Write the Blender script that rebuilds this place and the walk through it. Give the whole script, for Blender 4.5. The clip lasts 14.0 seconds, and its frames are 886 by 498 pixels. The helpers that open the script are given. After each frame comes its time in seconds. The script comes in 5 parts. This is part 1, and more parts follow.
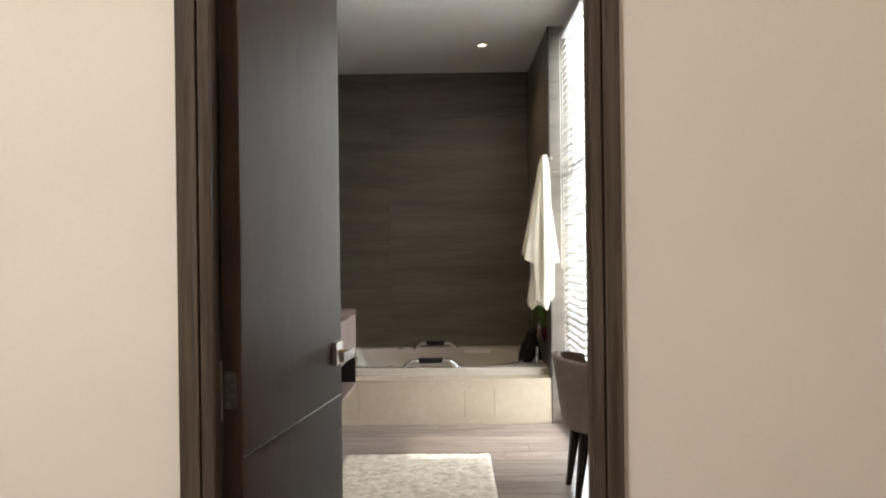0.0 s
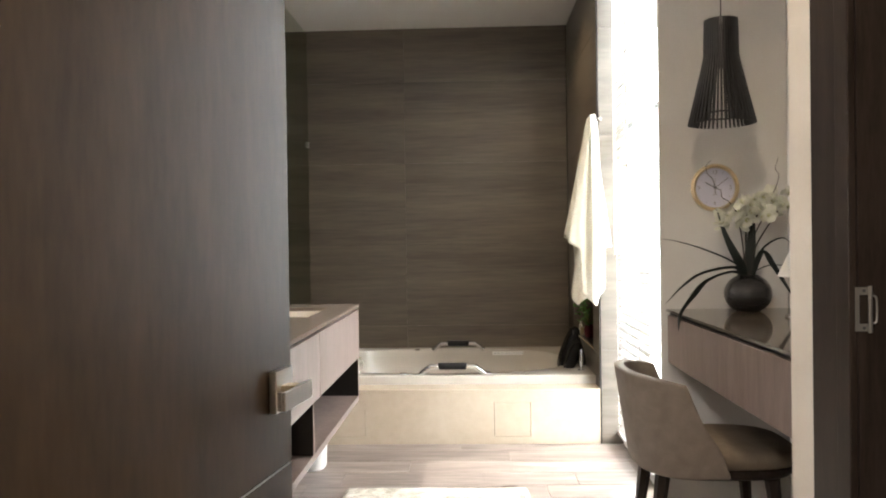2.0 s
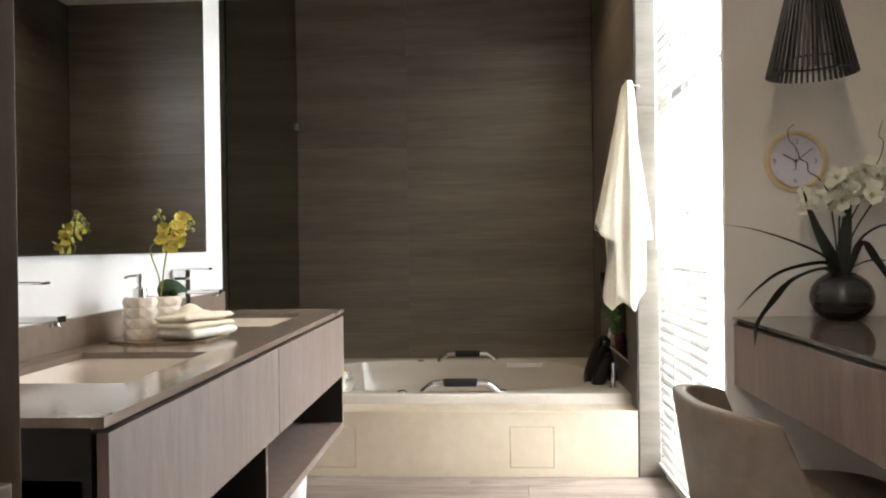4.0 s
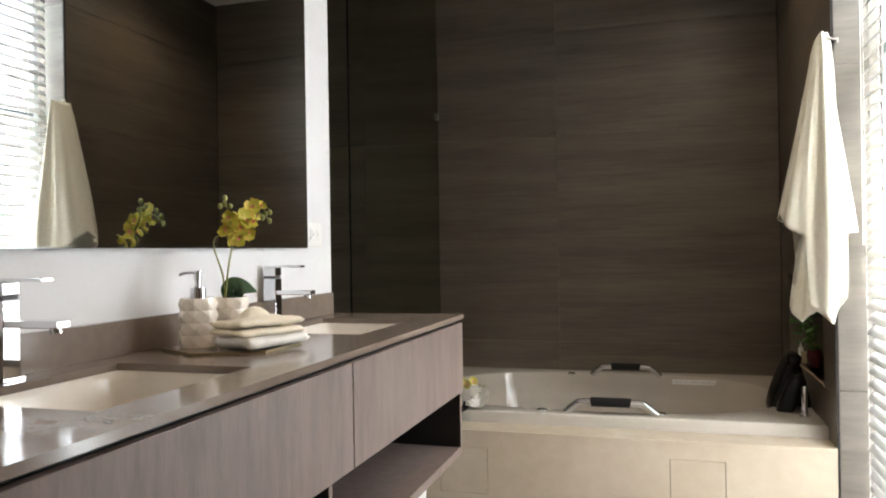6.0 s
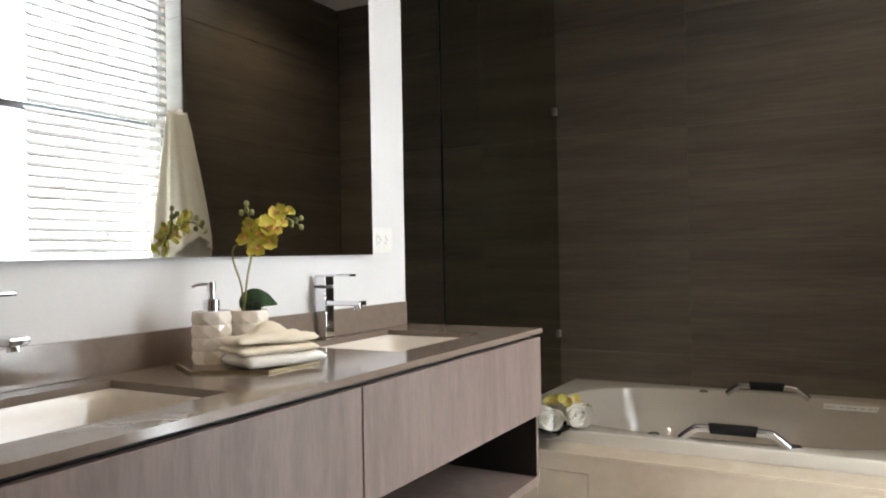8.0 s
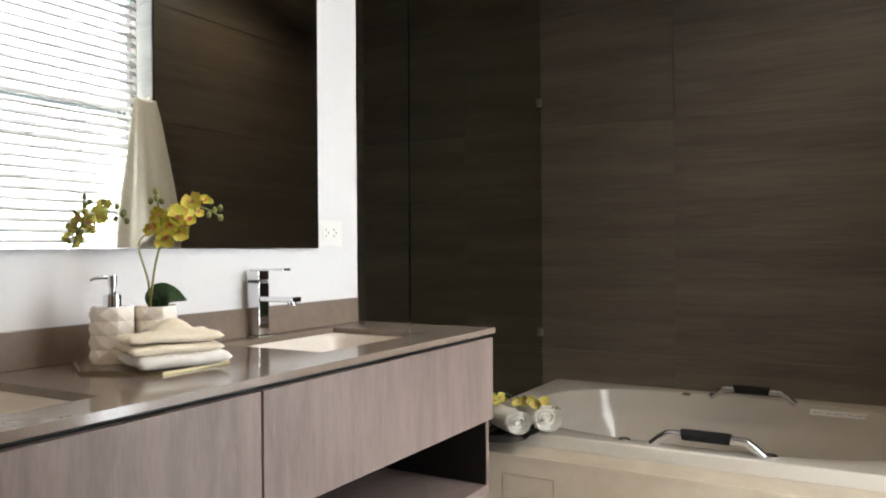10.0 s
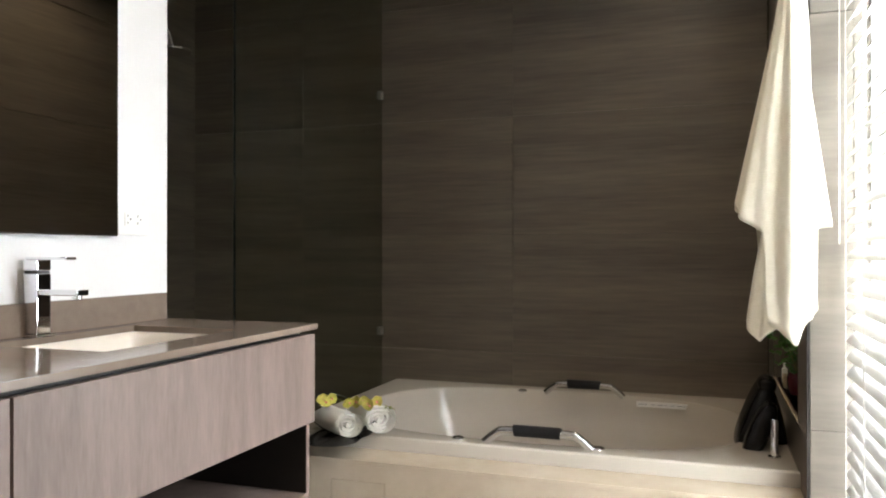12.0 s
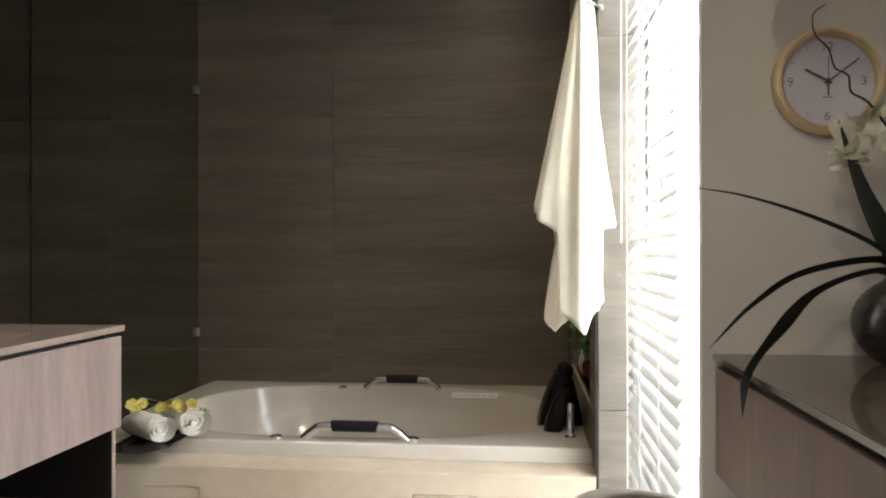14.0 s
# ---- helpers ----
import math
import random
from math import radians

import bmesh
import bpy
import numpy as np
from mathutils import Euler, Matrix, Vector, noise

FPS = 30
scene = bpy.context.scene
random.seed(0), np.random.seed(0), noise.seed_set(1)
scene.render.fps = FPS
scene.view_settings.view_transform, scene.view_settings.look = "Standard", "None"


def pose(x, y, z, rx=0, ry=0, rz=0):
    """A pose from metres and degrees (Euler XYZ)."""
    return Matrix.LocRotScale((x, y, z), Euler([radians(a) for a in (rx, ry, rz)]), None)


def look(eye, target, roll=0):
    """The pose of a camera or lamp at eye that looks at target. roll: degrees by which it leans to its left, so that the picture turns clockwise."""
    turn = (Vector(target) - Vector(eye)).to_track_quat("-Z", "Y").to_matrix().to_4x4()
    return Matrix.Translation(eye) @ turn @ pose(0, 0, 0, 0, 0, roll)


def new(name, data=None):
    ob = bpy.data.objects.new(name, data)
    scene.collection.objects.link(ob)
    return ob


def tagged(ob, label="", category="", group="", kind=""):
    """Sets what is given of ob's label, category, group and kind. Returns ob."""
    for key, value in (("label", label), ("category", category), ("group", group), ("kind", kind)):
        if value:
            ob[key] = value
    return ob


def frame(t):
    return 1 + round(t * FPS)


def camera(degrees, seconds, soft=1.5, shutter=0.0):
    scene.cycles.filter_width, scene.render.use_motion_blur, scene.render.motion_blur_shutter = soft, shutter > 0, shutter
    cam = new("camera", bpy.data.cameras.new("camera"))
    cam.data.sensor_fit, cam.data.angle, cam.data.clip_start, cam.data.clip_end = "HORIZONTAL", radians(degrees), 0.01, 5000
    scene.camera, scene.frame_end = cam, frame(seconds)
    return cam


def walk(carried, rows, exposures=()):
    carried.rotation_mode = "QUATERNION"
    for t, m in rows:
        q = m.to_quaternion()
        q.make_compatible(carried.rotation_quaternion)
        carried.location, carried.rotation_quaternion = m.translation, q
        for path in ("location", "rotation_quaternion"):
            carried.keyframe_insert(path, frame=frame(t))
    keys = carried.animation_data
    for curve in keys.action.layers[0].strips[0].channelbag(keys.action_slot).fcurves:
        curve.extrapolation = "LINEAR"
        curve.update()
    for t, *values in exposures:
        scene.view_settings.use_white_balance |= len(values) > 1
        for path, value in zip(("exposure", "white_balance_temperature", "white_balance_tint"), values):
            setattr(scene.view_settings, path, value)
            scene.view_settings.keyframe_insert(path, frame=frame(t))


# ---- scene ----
cam = camera(60.8, 14.0, soft=2.0)
METRES, EYE, TILT, LEAN, TURN = 3.4, 1.27, 0.0, 0.0, 0.4
PATH = [
    (0, (0.137, 0.358, 1.285), (0.115, 2.358, 1.284), -0.7),
    (0.5, (0.147, 0.643, 1.252), (0.101, 2.642, 1.247), -0.8),
    (1, (0.139, 0.905, 1.223), (0.031, 2.902, 1.22), -0.8),
    (1.5, (0.102, 1.147, 1.22), (-0.015, 3.143, 1.21), -0.8),
    (2, (0.11, 1.35, 1.216), (0.03, 3.349, 1.198), -0.8),
    (4.5, (0.108, 2.261, 1.156), (-0.031, 4.256, 1.15), -0.7),
    (5, (0.127, 2.405, 1.153), (-0.141, 4.387, 1.15), -0.6),
    (5.5, (0.17, 2.501, 1.145), (-0.254, 4.456, 1.143), -0.8),
    (6, (0.217, 2.6, 1.133), (-0.347, 4.519, 1.138), -0.9),
    (6.5, (0.263, 2.716, 1.14), (-0.441, 4.589, 1.143), -0.6),
    (7, (0.327, 2.795, 1.147), (-0.493, 4.619, 1.157), -0.9),
    (9.5, (0.512, 3.121, 1.149), (-0.529, 4.828, 1.15), -0.5),
    (10, (0.534, 3.156, 1.144), (-0.466, 4.888, 1.145), -0.4),
    (10.5, (0.542, 3.203, 1.135), (-0.398, 4.968, 1.137), -0.4),
    (11, (0.546, 3.247, 1.132), (-0.316, 5.052, 1.132), -0.3),
    (11.5, (0.551, 3.276, 1.126), (-0.209, 5.126, 1.125), -0.1),
    (12, (0.552, 3.317, 1.109), (-0.098, 5.208, 1.115), -0.0),
    (12.5, (0.57, 3.315, 1.105), (0.034, 5.241, 1.107), -0.2),
    (13, (0.582, 3.304, 1.112), (0.154, 5.258, 1.109), -0.3),
    (13.5, (0.596, 3.276, 1.103), (0.271, 5.25, 1.108), -0.3),
    (14, (0.602, 3.257, 1.109), (0.396, 5.247, 1.111), -0.1),
]
EXPOSURES = [(0, -0.05), (0.5, -0.12), (1, -0.05), (1.5, 0.6), (2, 0.84), (4.5, 0.36), (5, 0.22), (7, 0.05), (9.5, 0.07), (10.2, 0.14), (11, 0.34), (12, 0.27), (12.8, 0.14), (14, 0.22)]
walk(cam, [(t, look(eye, target, roll)) for t, eye, target, roll in PATH], EXPOSURES)
# exposure is keyed with the walk above

# ---- light ----
LEFT, RIGHT, BACK, CEIL, TUBFACE = -1.0, 0.856, 7.31, 2.90, 5.88
WIN_Y0, WIN_Y1, WIN_X = 4.90, 5.86, 0.976

world = bpy.data.worlds.new("world")
scene.world = world
world.use_nodes = True
wn = world.node_tree
sky = wn.nodes.new("ShaderNodeTexSky")
sky.sky_type, sky.sun_disc = "NISHITA", False
sky.sun_elevation, sky.sun_rotation = radians(52), radians(89)
wn.nodes["Background"].inputs["Strength"].default_value = 0.15
wn.links.new(sky.outputs["Color"], wn.nodes["Background"].inputs["Color"])

sun_data = bpy.data.lights.new("sun", "SUN")
sun_data.energy, sun_data.angle, sun_data.color = 4.0, radians(0.5), (1.0, 0.95, 0.88)
sun = new("sun", sun_data)
sun.matrix_world = look((6, 5.3, 7.4), (0.9, 5.2, 0.9))


def area_lamp(name, loc, target, sx, sy, watts, colour, spread=180):
    d = bpy.data.lights.new(name, "AREA")
    d.shape, d.size, d.size_y, d.energy, d.color = "RECTANGLE", sx, sy, watts, colour
    o = new(name, d)
    d.spread = radians(spread)
    o.matrix_world = look(loc, target)
    return o


# daylight standing in the window's opening, outside the blind
WINDOW_W = 190
area_lamp("window_daylight", (1.17, 5.655, 1.45), (0.0, 5.655, 1.45), 1.48, 2.95, WINDOW_W, (0.96, 0.98, 1.0), 180)
# added fill lamps for the corridor walls; no such fittings are in view
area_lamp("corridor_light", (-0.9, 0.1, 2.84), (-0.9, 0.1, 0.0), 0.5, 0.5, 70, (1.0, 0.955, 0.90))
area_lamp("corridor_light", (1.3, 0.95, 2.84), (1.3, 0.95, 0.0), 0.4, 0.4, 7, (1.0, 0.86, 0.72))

# only the place over the tub is known; the other three are assumed
SPOTS = [(0.40, 6.37, 27), (0.40, 4.9, 28), (-0.35, 4.9, 6), (0.40, 2.75, 36)]
for sx_, sy_, watts_ in SPOTS:
    d = bpy.data.lights.new("downlight", "SPOT")
    # the added one near the door is wider, to brighten the upper leaf
    d.energy, d.spot_size, d.spot_blend, d.shadow_soft_size, d.color = watts_, radians(165 if sy_ < 3 else 145), (0.4 if sy_ < 3 else 1.0), 0.03, (1.0, 0.80, 0.58)
    o = new("downlight", d)
    o.matrix_world = look((sx_, sy_, CEIL - 0.012), (sx_, sy_ + 0.001, 0))


# ---- materials ----
def material(name, colour, rough=0.5, metal=0.0, **kw):
    m = bpy.data.materials.new(name)
    m.use_nodes = True
    b = m.node_tree.nodes["Principled BSDF"]
    b.inputs["Base Color"].default_value = (*colour, 1)
    b.inputs["Roughness"].default_value = rough
    b.inputs["Metallic"].default_value = metal
    for key, value in kw.items():
        b.inputs[key.replace("_", " ")].default_value = value
    return m


def varied(name, a, b, scale=(1, 1, 1), rough=(0.4, 0.6), bump=0.1, detail=6.0, fine=8.0, spread=(0.35, 0.65), dist=0.002, random_amount=0.0, metal=0.0, size=3.0, grainy=0.35):
    """Two colours mixed by stretched noise at two scales, with roughness and bump from the fine one; pieces may differ by chance."""
    m = material(name, a, 0.5, metal)
    t = m.node_tree
    n, l = t.nodes, t.links
    bsdf = n["Principled BSDF"]
    geo = n.new("ShaderNodeTexCoord")
    info = n.new("ShaderNodeObjectInfo")
    shift = n.new("ShaderNodeVectorMath")
    shift.operation = "MULTIPLY_ADD"
    mp = n.new("ShaderNodeMapping")
    mp.inputs["Scale"].default_value = scale
    l.new(info.outputs["Random"], shift.inputs[0])
    shift.inputs[1].default_value = (random_amount * 40, random_amount * 23, random_amount * 31)
    l.new(geo.outputs["Object"], shift.inputs[2])
    l.new(shift.outputs[0], mp.inputs["Vector"])
    coarse, grain = n.new("ShaderNodeTexNoise"), n.new("ShaderNodeTexNoise")
    coarse.inputs["Scale"].default_value, coarse.inputs["Detail"].default_value = size, detail
    coarse.inputs["Distortion"].default_value = 0.4
    grain.inputs["Scale"].default_value, grain.inputs["Detail"].default_value = size * fine, 5
    for x in (coarse, grain):
        l.new(mp.outputs[0], x.inputs["Vector"])
    mix = n.new("ShaderNodeMath")
    mix.operation = "MULTIPLY_ADD"
    mix.inputs[1].default_value = grainy
    l.new(grain.outputs["Fac"], mix.inputs[0])
    half = n.new("ShaderNodeMath")
    half.operation = "MULTIPLY"
    half.inputs[1].default_value = 1 - grainy
    l.new(coarse.outputs["Fac"], half.inputs[0])
    l.new(half.outputs[0], mix.inputs[2])
    ramp = n.new("ShaderNodeValToRGB")
    ramp.color_ramp.elements[0].position, ramp.color_ramp.elements[1].position = spread
    ramp.color_ramp.elements[0].color, ramp.color_ramp.elements[1].color = (*a, 1), (*b, 1)
    l.new(mix.outputs[0], ramp.inputs["Fac"])
    out = ramp.outputs["Color"]
    if random_amount:
        hsv = n.new("ShaderNodeHueSaturation")
        rng = n.new("ShaderNodeMapRange")
        rng.inputs["To Min"].default_value, rng.inputs["To Max"].default_value = 1 - random_amount, 1 + random_amount
        l.new(info.outputs["Random"], rng.inputs["Value"])
        l.new(rng.outputs[0], hsv.inputs["Value"])
        l.new(out, hsv.inputs["Color"])
        out = hsv.outputs["Color"]
    l.new(out, bsdf.inputs["Base Color"])
    rr = n.new("ShaderNodeMapRange")
    rr.inputs["To Min"].default_value, rr.inputs["To Max"].default_value = rough
    l.new(mix.outputs[0], rr.inputs["Value"])
    l.new(rr.outputs[0], bsdf.inputs["Roughness"])
    if bump:
        bp = n.new("ShaderNodeBump")
        bp.inputs["Strength"].default_value, bp.inputs["Distance"].default_value = bump, dist
        l.new(grain.outputs["Fac"], bp.inputs["Height"])
        l.new(bp.outputs[0], bsdf.inputs["Normal"])
    return m


M_PLASTER = varied("plaster_cream", (0.66, 0.60, 0.53), (0.71, 0.65, 0.575), rough=(0.75, 0.9), bump=0.15, size=2.0, fine=60, dist=0.001)
M_WHITEWALL = varied("plaster_white", (0.60, 0.58, 0.555), (0.65, 0.63, 0.605), rough=(0.7, 0.85), bump=0.12, size=2.0, fine=60, dist=0.001)
# same paint as M_WHITEWALL, lighter and bluer to carry the window's light
M_LITWALL = varied("plaster_white_lit", (0.70, 0.695, 0.70), (0.74, 0.735, 0.74), rough=(0.7, 0.85), bump=0.10, size=2.0, fine=60, dist=0.001)
M_CEIL = varied("ceiling_paint", (0.74, 0.72, 0.69), (0.78, 0.76, 0.73), rough=(0.8, 0.95), bump=0.08, size=1.5, fine=50, dist=0.001)
M_DOOR = varied("dark_veneer_upright", (0.034, 0.022, 0.012), (0.066, 0.044, 0.026), scale=(5, 5, 1.2), rough=(0.38, 0.50), bump=0.08, size=3, fine=6, dist=0.0006)
M_CASING = varied("dark_brown_casing", (0.044, 0.032, 0.024), (0.105, 0.081, 0.062), scale=(12, 12, 0.5), rough=(0.40, 0.55), bump=0.15, size=4, fine=6, dist=0.0006)
M_EDGEWOOD = varied("brown_edge_lipping", (0.055, 0.037, 0.026), (0.110, 0.079, 0.056), scale=(10, 10, 0.6), rough=(0.40, 0.52), bump=0.12, size=4, fine=6, dist=0.0006)
for m_, amount in ((M_DOOR, 0.27), (M_CASING, 0.06)):
    m_.node_tree.nodes["Principled BSDF"].inputs["Specular IOR Level"].default_value = amount
M_DOOR.node_tree.nodes["Principled BSDF"].inputs["Specular Tint"].default_value = (1.0, 0.80, 0.62, 1)
M_TILE = varied("dark_wood_look_tile", (0.050, 0.040, 0.028), (0.158, 0.128, 0.095), scale=(0.36, 0.36, 5.5), rough=(0.31, 0.44), bump=0.04, detail=9.0, size=1.5, fine=9, spread=(0.30, 0.70), grainy=0.34, dist=0.0006, random_amount=0.06)
M_TILE.node_tree.nodes["Principled BSDF"].inputs["Specular IOR Level"].default_value = 0.8
M_GROUT = material("dark_grout", (0.025, 0.021, 0.018), 0.8)
M_PILASTER = varied("grey_beige_tile", (0.145, 0.124, 0.102), (0.215, 0.187, 0.156), scale=(0.7, 0.7, 6.0), rough=(0.3, 0.45), bump=0.06, size=2.6, fine=5, dist=0.0005, random_amount=0.05)
M_FLOOR = varied("wood_look_floor_tile", (0.115, 0.088, 0.076), (0.34, 0.285, 0.255), scale=(0.8, 7.0, 1.0), rough=(0.22, 0.38), bump=0.06, size=2.4, fine=4, spread=(0.33, 0.66), dist=0.0006, random_amount=0.13)
M_FLOORGROUT = material("floor_grout", (0.42, 0.38, 0.35), 0.8)
M_CREAM = varied("cream_marble", (0.49, 0.405, 0.305), (0.60, 0.52, 0.41), rough=(0.10, 0.2), bump=0.0, size=2.4, fine=7, spread=(0.3, 0.7))
M_ACRYLIC = varied("white_acrylic", (0.525, 0.485, 0.425), (0.545, 0.505, 0.445), rough=(0.05, 0.09), bump=0.0, size=1.5)
M_COUNTER = varied("taupe_quartz", (0.196, 0.153, 0.124), (0.228, 0.182, 0.149), rough=(0.10, 0.16), bump=0.0, size=30, fine=8)
M_DRAWER = varied("taupe_oak_drawer", (0.142, 0.103, 0.089), (0.210, 0.158, 0.139), scale=(11, 11, 1.6), rough=(0.42, 0.58), bump=0.2, size=2.6, fine=6, dist=0.0006, random_amount=0.05)
M_BLACKBOARD = varied("black_board", (0.008, 0.007, 0.007), (0.014, 0.012, 0.011), rough=(0.4, 0.6), bump=0.0)
# warm tint imitates the downlights' bounce in the sinks; also used for the cups
M_CERAMIC = varied("white_ceramic", (0.80, 0.74, 0.66), (0.82, 0.76, 0.68), rough=(0.06, 0.1), bump=0.0)
M_CHROME = material("chrome", (0.75, 0.76, 0.78), 0.06, 1.0)
M_NICKEL = material("brushed_nickel", (0.52, 0.49, 0.45), 0.28, 1.0)
M_BRASS = material("brushed_brass", (0.70, 0.57, 0.37), 0.32, 1.0)
M_HINGE = material("dark_nickel", (0.27, 0.26, 0.24), 0.35, 0.6)
M_BLACKRUBBER = varied("black_rubber", (0.007, 0.007, 0.008), (0.012, 0.012, 0.014), rough=(0.30, 0.45), bump=0.2, size=40, fine=4)
M_BLACKRUBBER.node_tree.nodes["Principled BSDF"].inputs["Specular IOR Level"].default_value = 0.22
M_VINYL = varied("black_vinyl", (0.006, 0.006, 0.006), (0.010, 0.010, 0.011), rough=(0.18, 0.32), bump=0.25, size=14, fine=4)
M_VINYL.node_tree.nodes["Principled BSDF"].inputs["Specular IOR Level"].default_value = 0.22
M_BLACKGLAZE = varied("black_glaze", (0.012, 0.011, 0.011), (0.03, 0.028, 0.028), scale=(1, 1, 8), rough=(0.15, 0.3), bump=0.15, size=6)
M_BLACKPAINT = material("black_painted_wood", (0.014, 0.013, 0.014), 0.45)
M_MIRROR = material("mirror_silver", (0.80, 0.83, 0.84), 0.01, 1.0)
M_EDGE = material("mirror_edge", (0.45, 0.47, 0.48), 0.15, 0.9)
M_SLAT = varied("white_blind_slat", (0.50, 0.49, 0.475), (0.54, 0.53, 0.515), rough=(0.35, 0.5), bump=0.0)
M_FRAME = material("white_window_frame", (0.74, 0.75, 0.76), 0.35)
# the transom's shade against the daylight is put into this grey
M_TRANSOM = material("shaded_grey_frame", (0.16, 0.17, 0.18), 0.4)
M_CORD = material("white_cord", (0.75, 0.73, 0.68), 0.8)
M_TOWEL = varied("white_terry", (0.75, 0.72, 0.60), (0.81, 0.78, 0.67), rough=(0.85, 1.0), bump=0.6, size=60, fine=5, dist=0.002)
M_TOWELWHITE = varied("bleached_terry", (0.82, 0.80, 0.75), (0.87, 0.85, 0.80), rough=(0.85, 1.0), bump=0.6, size=60, fine=5, dist=0.002)
M_TOWELCREAM = varied("cream_terry", (0.80, 0.71, 0.55), (0.85, 0.78, 0.65), rough=(0.85, 1.0), bump=0.6, size=60, fine=5, dist=0.002)
M_RUG = varied("mottled_rug", (0.36, 0.315, 0.25), (0.68, 0.635, 0.555), rough=(0.85, 1.0), bump=0.9, size=24, fine=5, spread=(0.36, 0.60), dist=0.006)
M_FABRIC = varied("taupe_upholstery", (0.160, 0.128, 0.102), (0.212, 0.174, 0.142), rough=(0.7, 0.85), bump=0.3, size=20, fine=14, dist=0.001)
M_SEAT = varied("brown_seat_fabric", (0.13, 0.098, 0.066), (0.18, 0.14, 0.10), rough=(0.65, 0.8), bump=0.3, size=20, fine=14, dist=0.001)
M_LEG = varied("espresso_wood", (0.02, 0.014, 0.011), (0.04, 0.029, 0.023), scale=(8, 8, 1), rough=(0.35, 0.5), bump=0.1)
M_LEG.node_tree.nodes["Principled BSDF"].inputs["Specular IOR Level"].default_value = 0.12
M_DESKTOP = material("smoked_glass_top", (0.10, 0.082, 0.066), 0.06)
M_YELLOW = varied("yellow_petal", (0.50, 0.50, 0.06), (0.80, 0.50, 0.14), rough=(0.5, 0.65), bump=0.1, spread=(0.45, 0.68), size=50)
M_SPRAY = varied("olive_yellow_petal", (0.34, 0.34, 0.06), (0.66, 0.58, 0.14), rough=(0.5, 0.65), bump=0.1, size=60)
M_PINK = varied("pink_petal", (0.65, 0.12, 0.16), (0.80, 0.50, 0.30), rough=(0.5, 0.65), bump=0.1, size=60)
M_WHITEPETAL = varied("white_petal", (0.62, 0.62, 0.50), (0.78, 0.77, 0.68), rough=(0.5, 0.65), bump=0.1, size=30)
M_PALELIP = varied("pale_green_lip", (0.42, 0.44, 0.22), (0.60, 0.58, 0.36), rough=(0.5, 0.65), bump=0.1, size=60)
M_STEM = varied("green_stem", (0.16, 0.19, 0.05), (0.30, 0.30, 0.10), rough=(0.5, 0.6), bump=0.1, size=30)
M_LEAF = varied("dark_green_leaf", (0.012, 0.045, 0.016), (0.03, 0.085, 0.03), rough=(0.3, 0.45), bump=0.1, size=12)
M_FRESHLEAF = varied("fresh_green_leaf", (0.05, 0.15, 0.03), (0.12, 0.26, 0.06), rough=(0.4, 0.55), bump=0.1, size=30)
M_DARKLEAF = varied("black_green_leaf", (0.005, 0.008, 0.006), (0.012, 0.018, 0.013), rough=(0.5, 0.65), bump=0.1, size=12)
M_TWIG = material("dark_twig", (0.03, 0.022, 0.018), 0.7)
M_CLOCKFACE = material("lilac_white_face", (0.60, 0.60, 0.72), 0.4)
M_INK = material("dark_ink", (0.08, 0.08, 0.085), 0.5)
M_FAINTINK = material("grey_print", (0.22, 0.22, 0.24), 0.5)
M_PLASTIC = material("white_plastic", (0.78, 0.77, 0.75), 0.3)
M_BOX = material("tan_card", (0.42, 0.33, 0.22), 0.6)
M_RED = material("dark_red_glass", (0.10, 0.012, 0.02), 0.12)
M_SHADE = material("white_lampshade", (0.78, 0.76, 0.72), 0.8)

M_GLOW = material("lamp_glow", (1, 0.9, 0.7), 0.5)
_b = M_GLOW.node_tree.nodes["Principled BSDF"]
_b.inputs["Emission Color"].default_value, _b.inputs["Emission Strength"].default_value = (1.0, 0.84, 0.6, 1), 14.0


def glass(name, tint, rough=0.0):
    m = bpy.data.materials.new(name)
    m.use_nodes = True
    n, l = m.node_tree.nodes, m.node_tree.links
    n.clear()
    out, mix = n.new("ShaderNodeOutputMaterial"), n.new("ShaderNodeMixShader")
    clear, gloss = n.new("ShaderNodeBsdfTransparent"), n.new("ShaderNodeBsdfGlossy")
    clear.inputs["Color"].default_value = (*tint, 1)
    gloss.inputs["Roughness"].default_value = rough
    mix.inputs[0].default_value = 0.035
    l.new(clear.outputs[0], mix.inputs[1])
    l.new(gloss.outputs[0], mix.inputs[2])
    l.new(mix.outputs[0], out.inputs["Surface"])
    return m


M_GLASS = glass("shower_glass", (0.88, 0.90, 0.86))
M_PANE = glass("window_pane", (0.95, 0.97, 0.97))
M_GLASSEDGE = material("dark_glass_edge", (0.01, 0.014, 0.012), 0.2)


# ---- shape helpers ----
def add_box(bm, x0, x1, y0, y1, z0, z1, m=None):
    vs = [bm.verts.new((x, y, z)) for x in (x0, x1) for y in (y0, y1) for z in (z0, z1)]
    for f in ((0, 1, 3, 2), (4, 6, 7, 5), (0, 4, 5, 1), (2, 3, 7, 6), (0, 2, 6, 4), (1, 5, 7, 3)):
        bm.faces.new([vs[i] for i in f])
    if m is not None:
        bmesh.ops.transform(bm, matrix=m, verts=vs)
    return vs


def box(x0, x1, y0, y1, z0, z1, bevel=0.0, m=None, segs=2):
    bm = bmesh.new()
    add_box(bm, x0, x1, y0, y1, z0, z1)
    if bevel:
        bmesh.ops.bevel(bm, geom=bm.edges[:], offset=bevel, segments=segs, affect="EDGES", profile=0.6)
    if m is not None:
        bm.transform(m)
    return bm


def boxes(items):
    bm = bmesh.new()
    for b in items:
        add_box(bm, *b)
    return bm


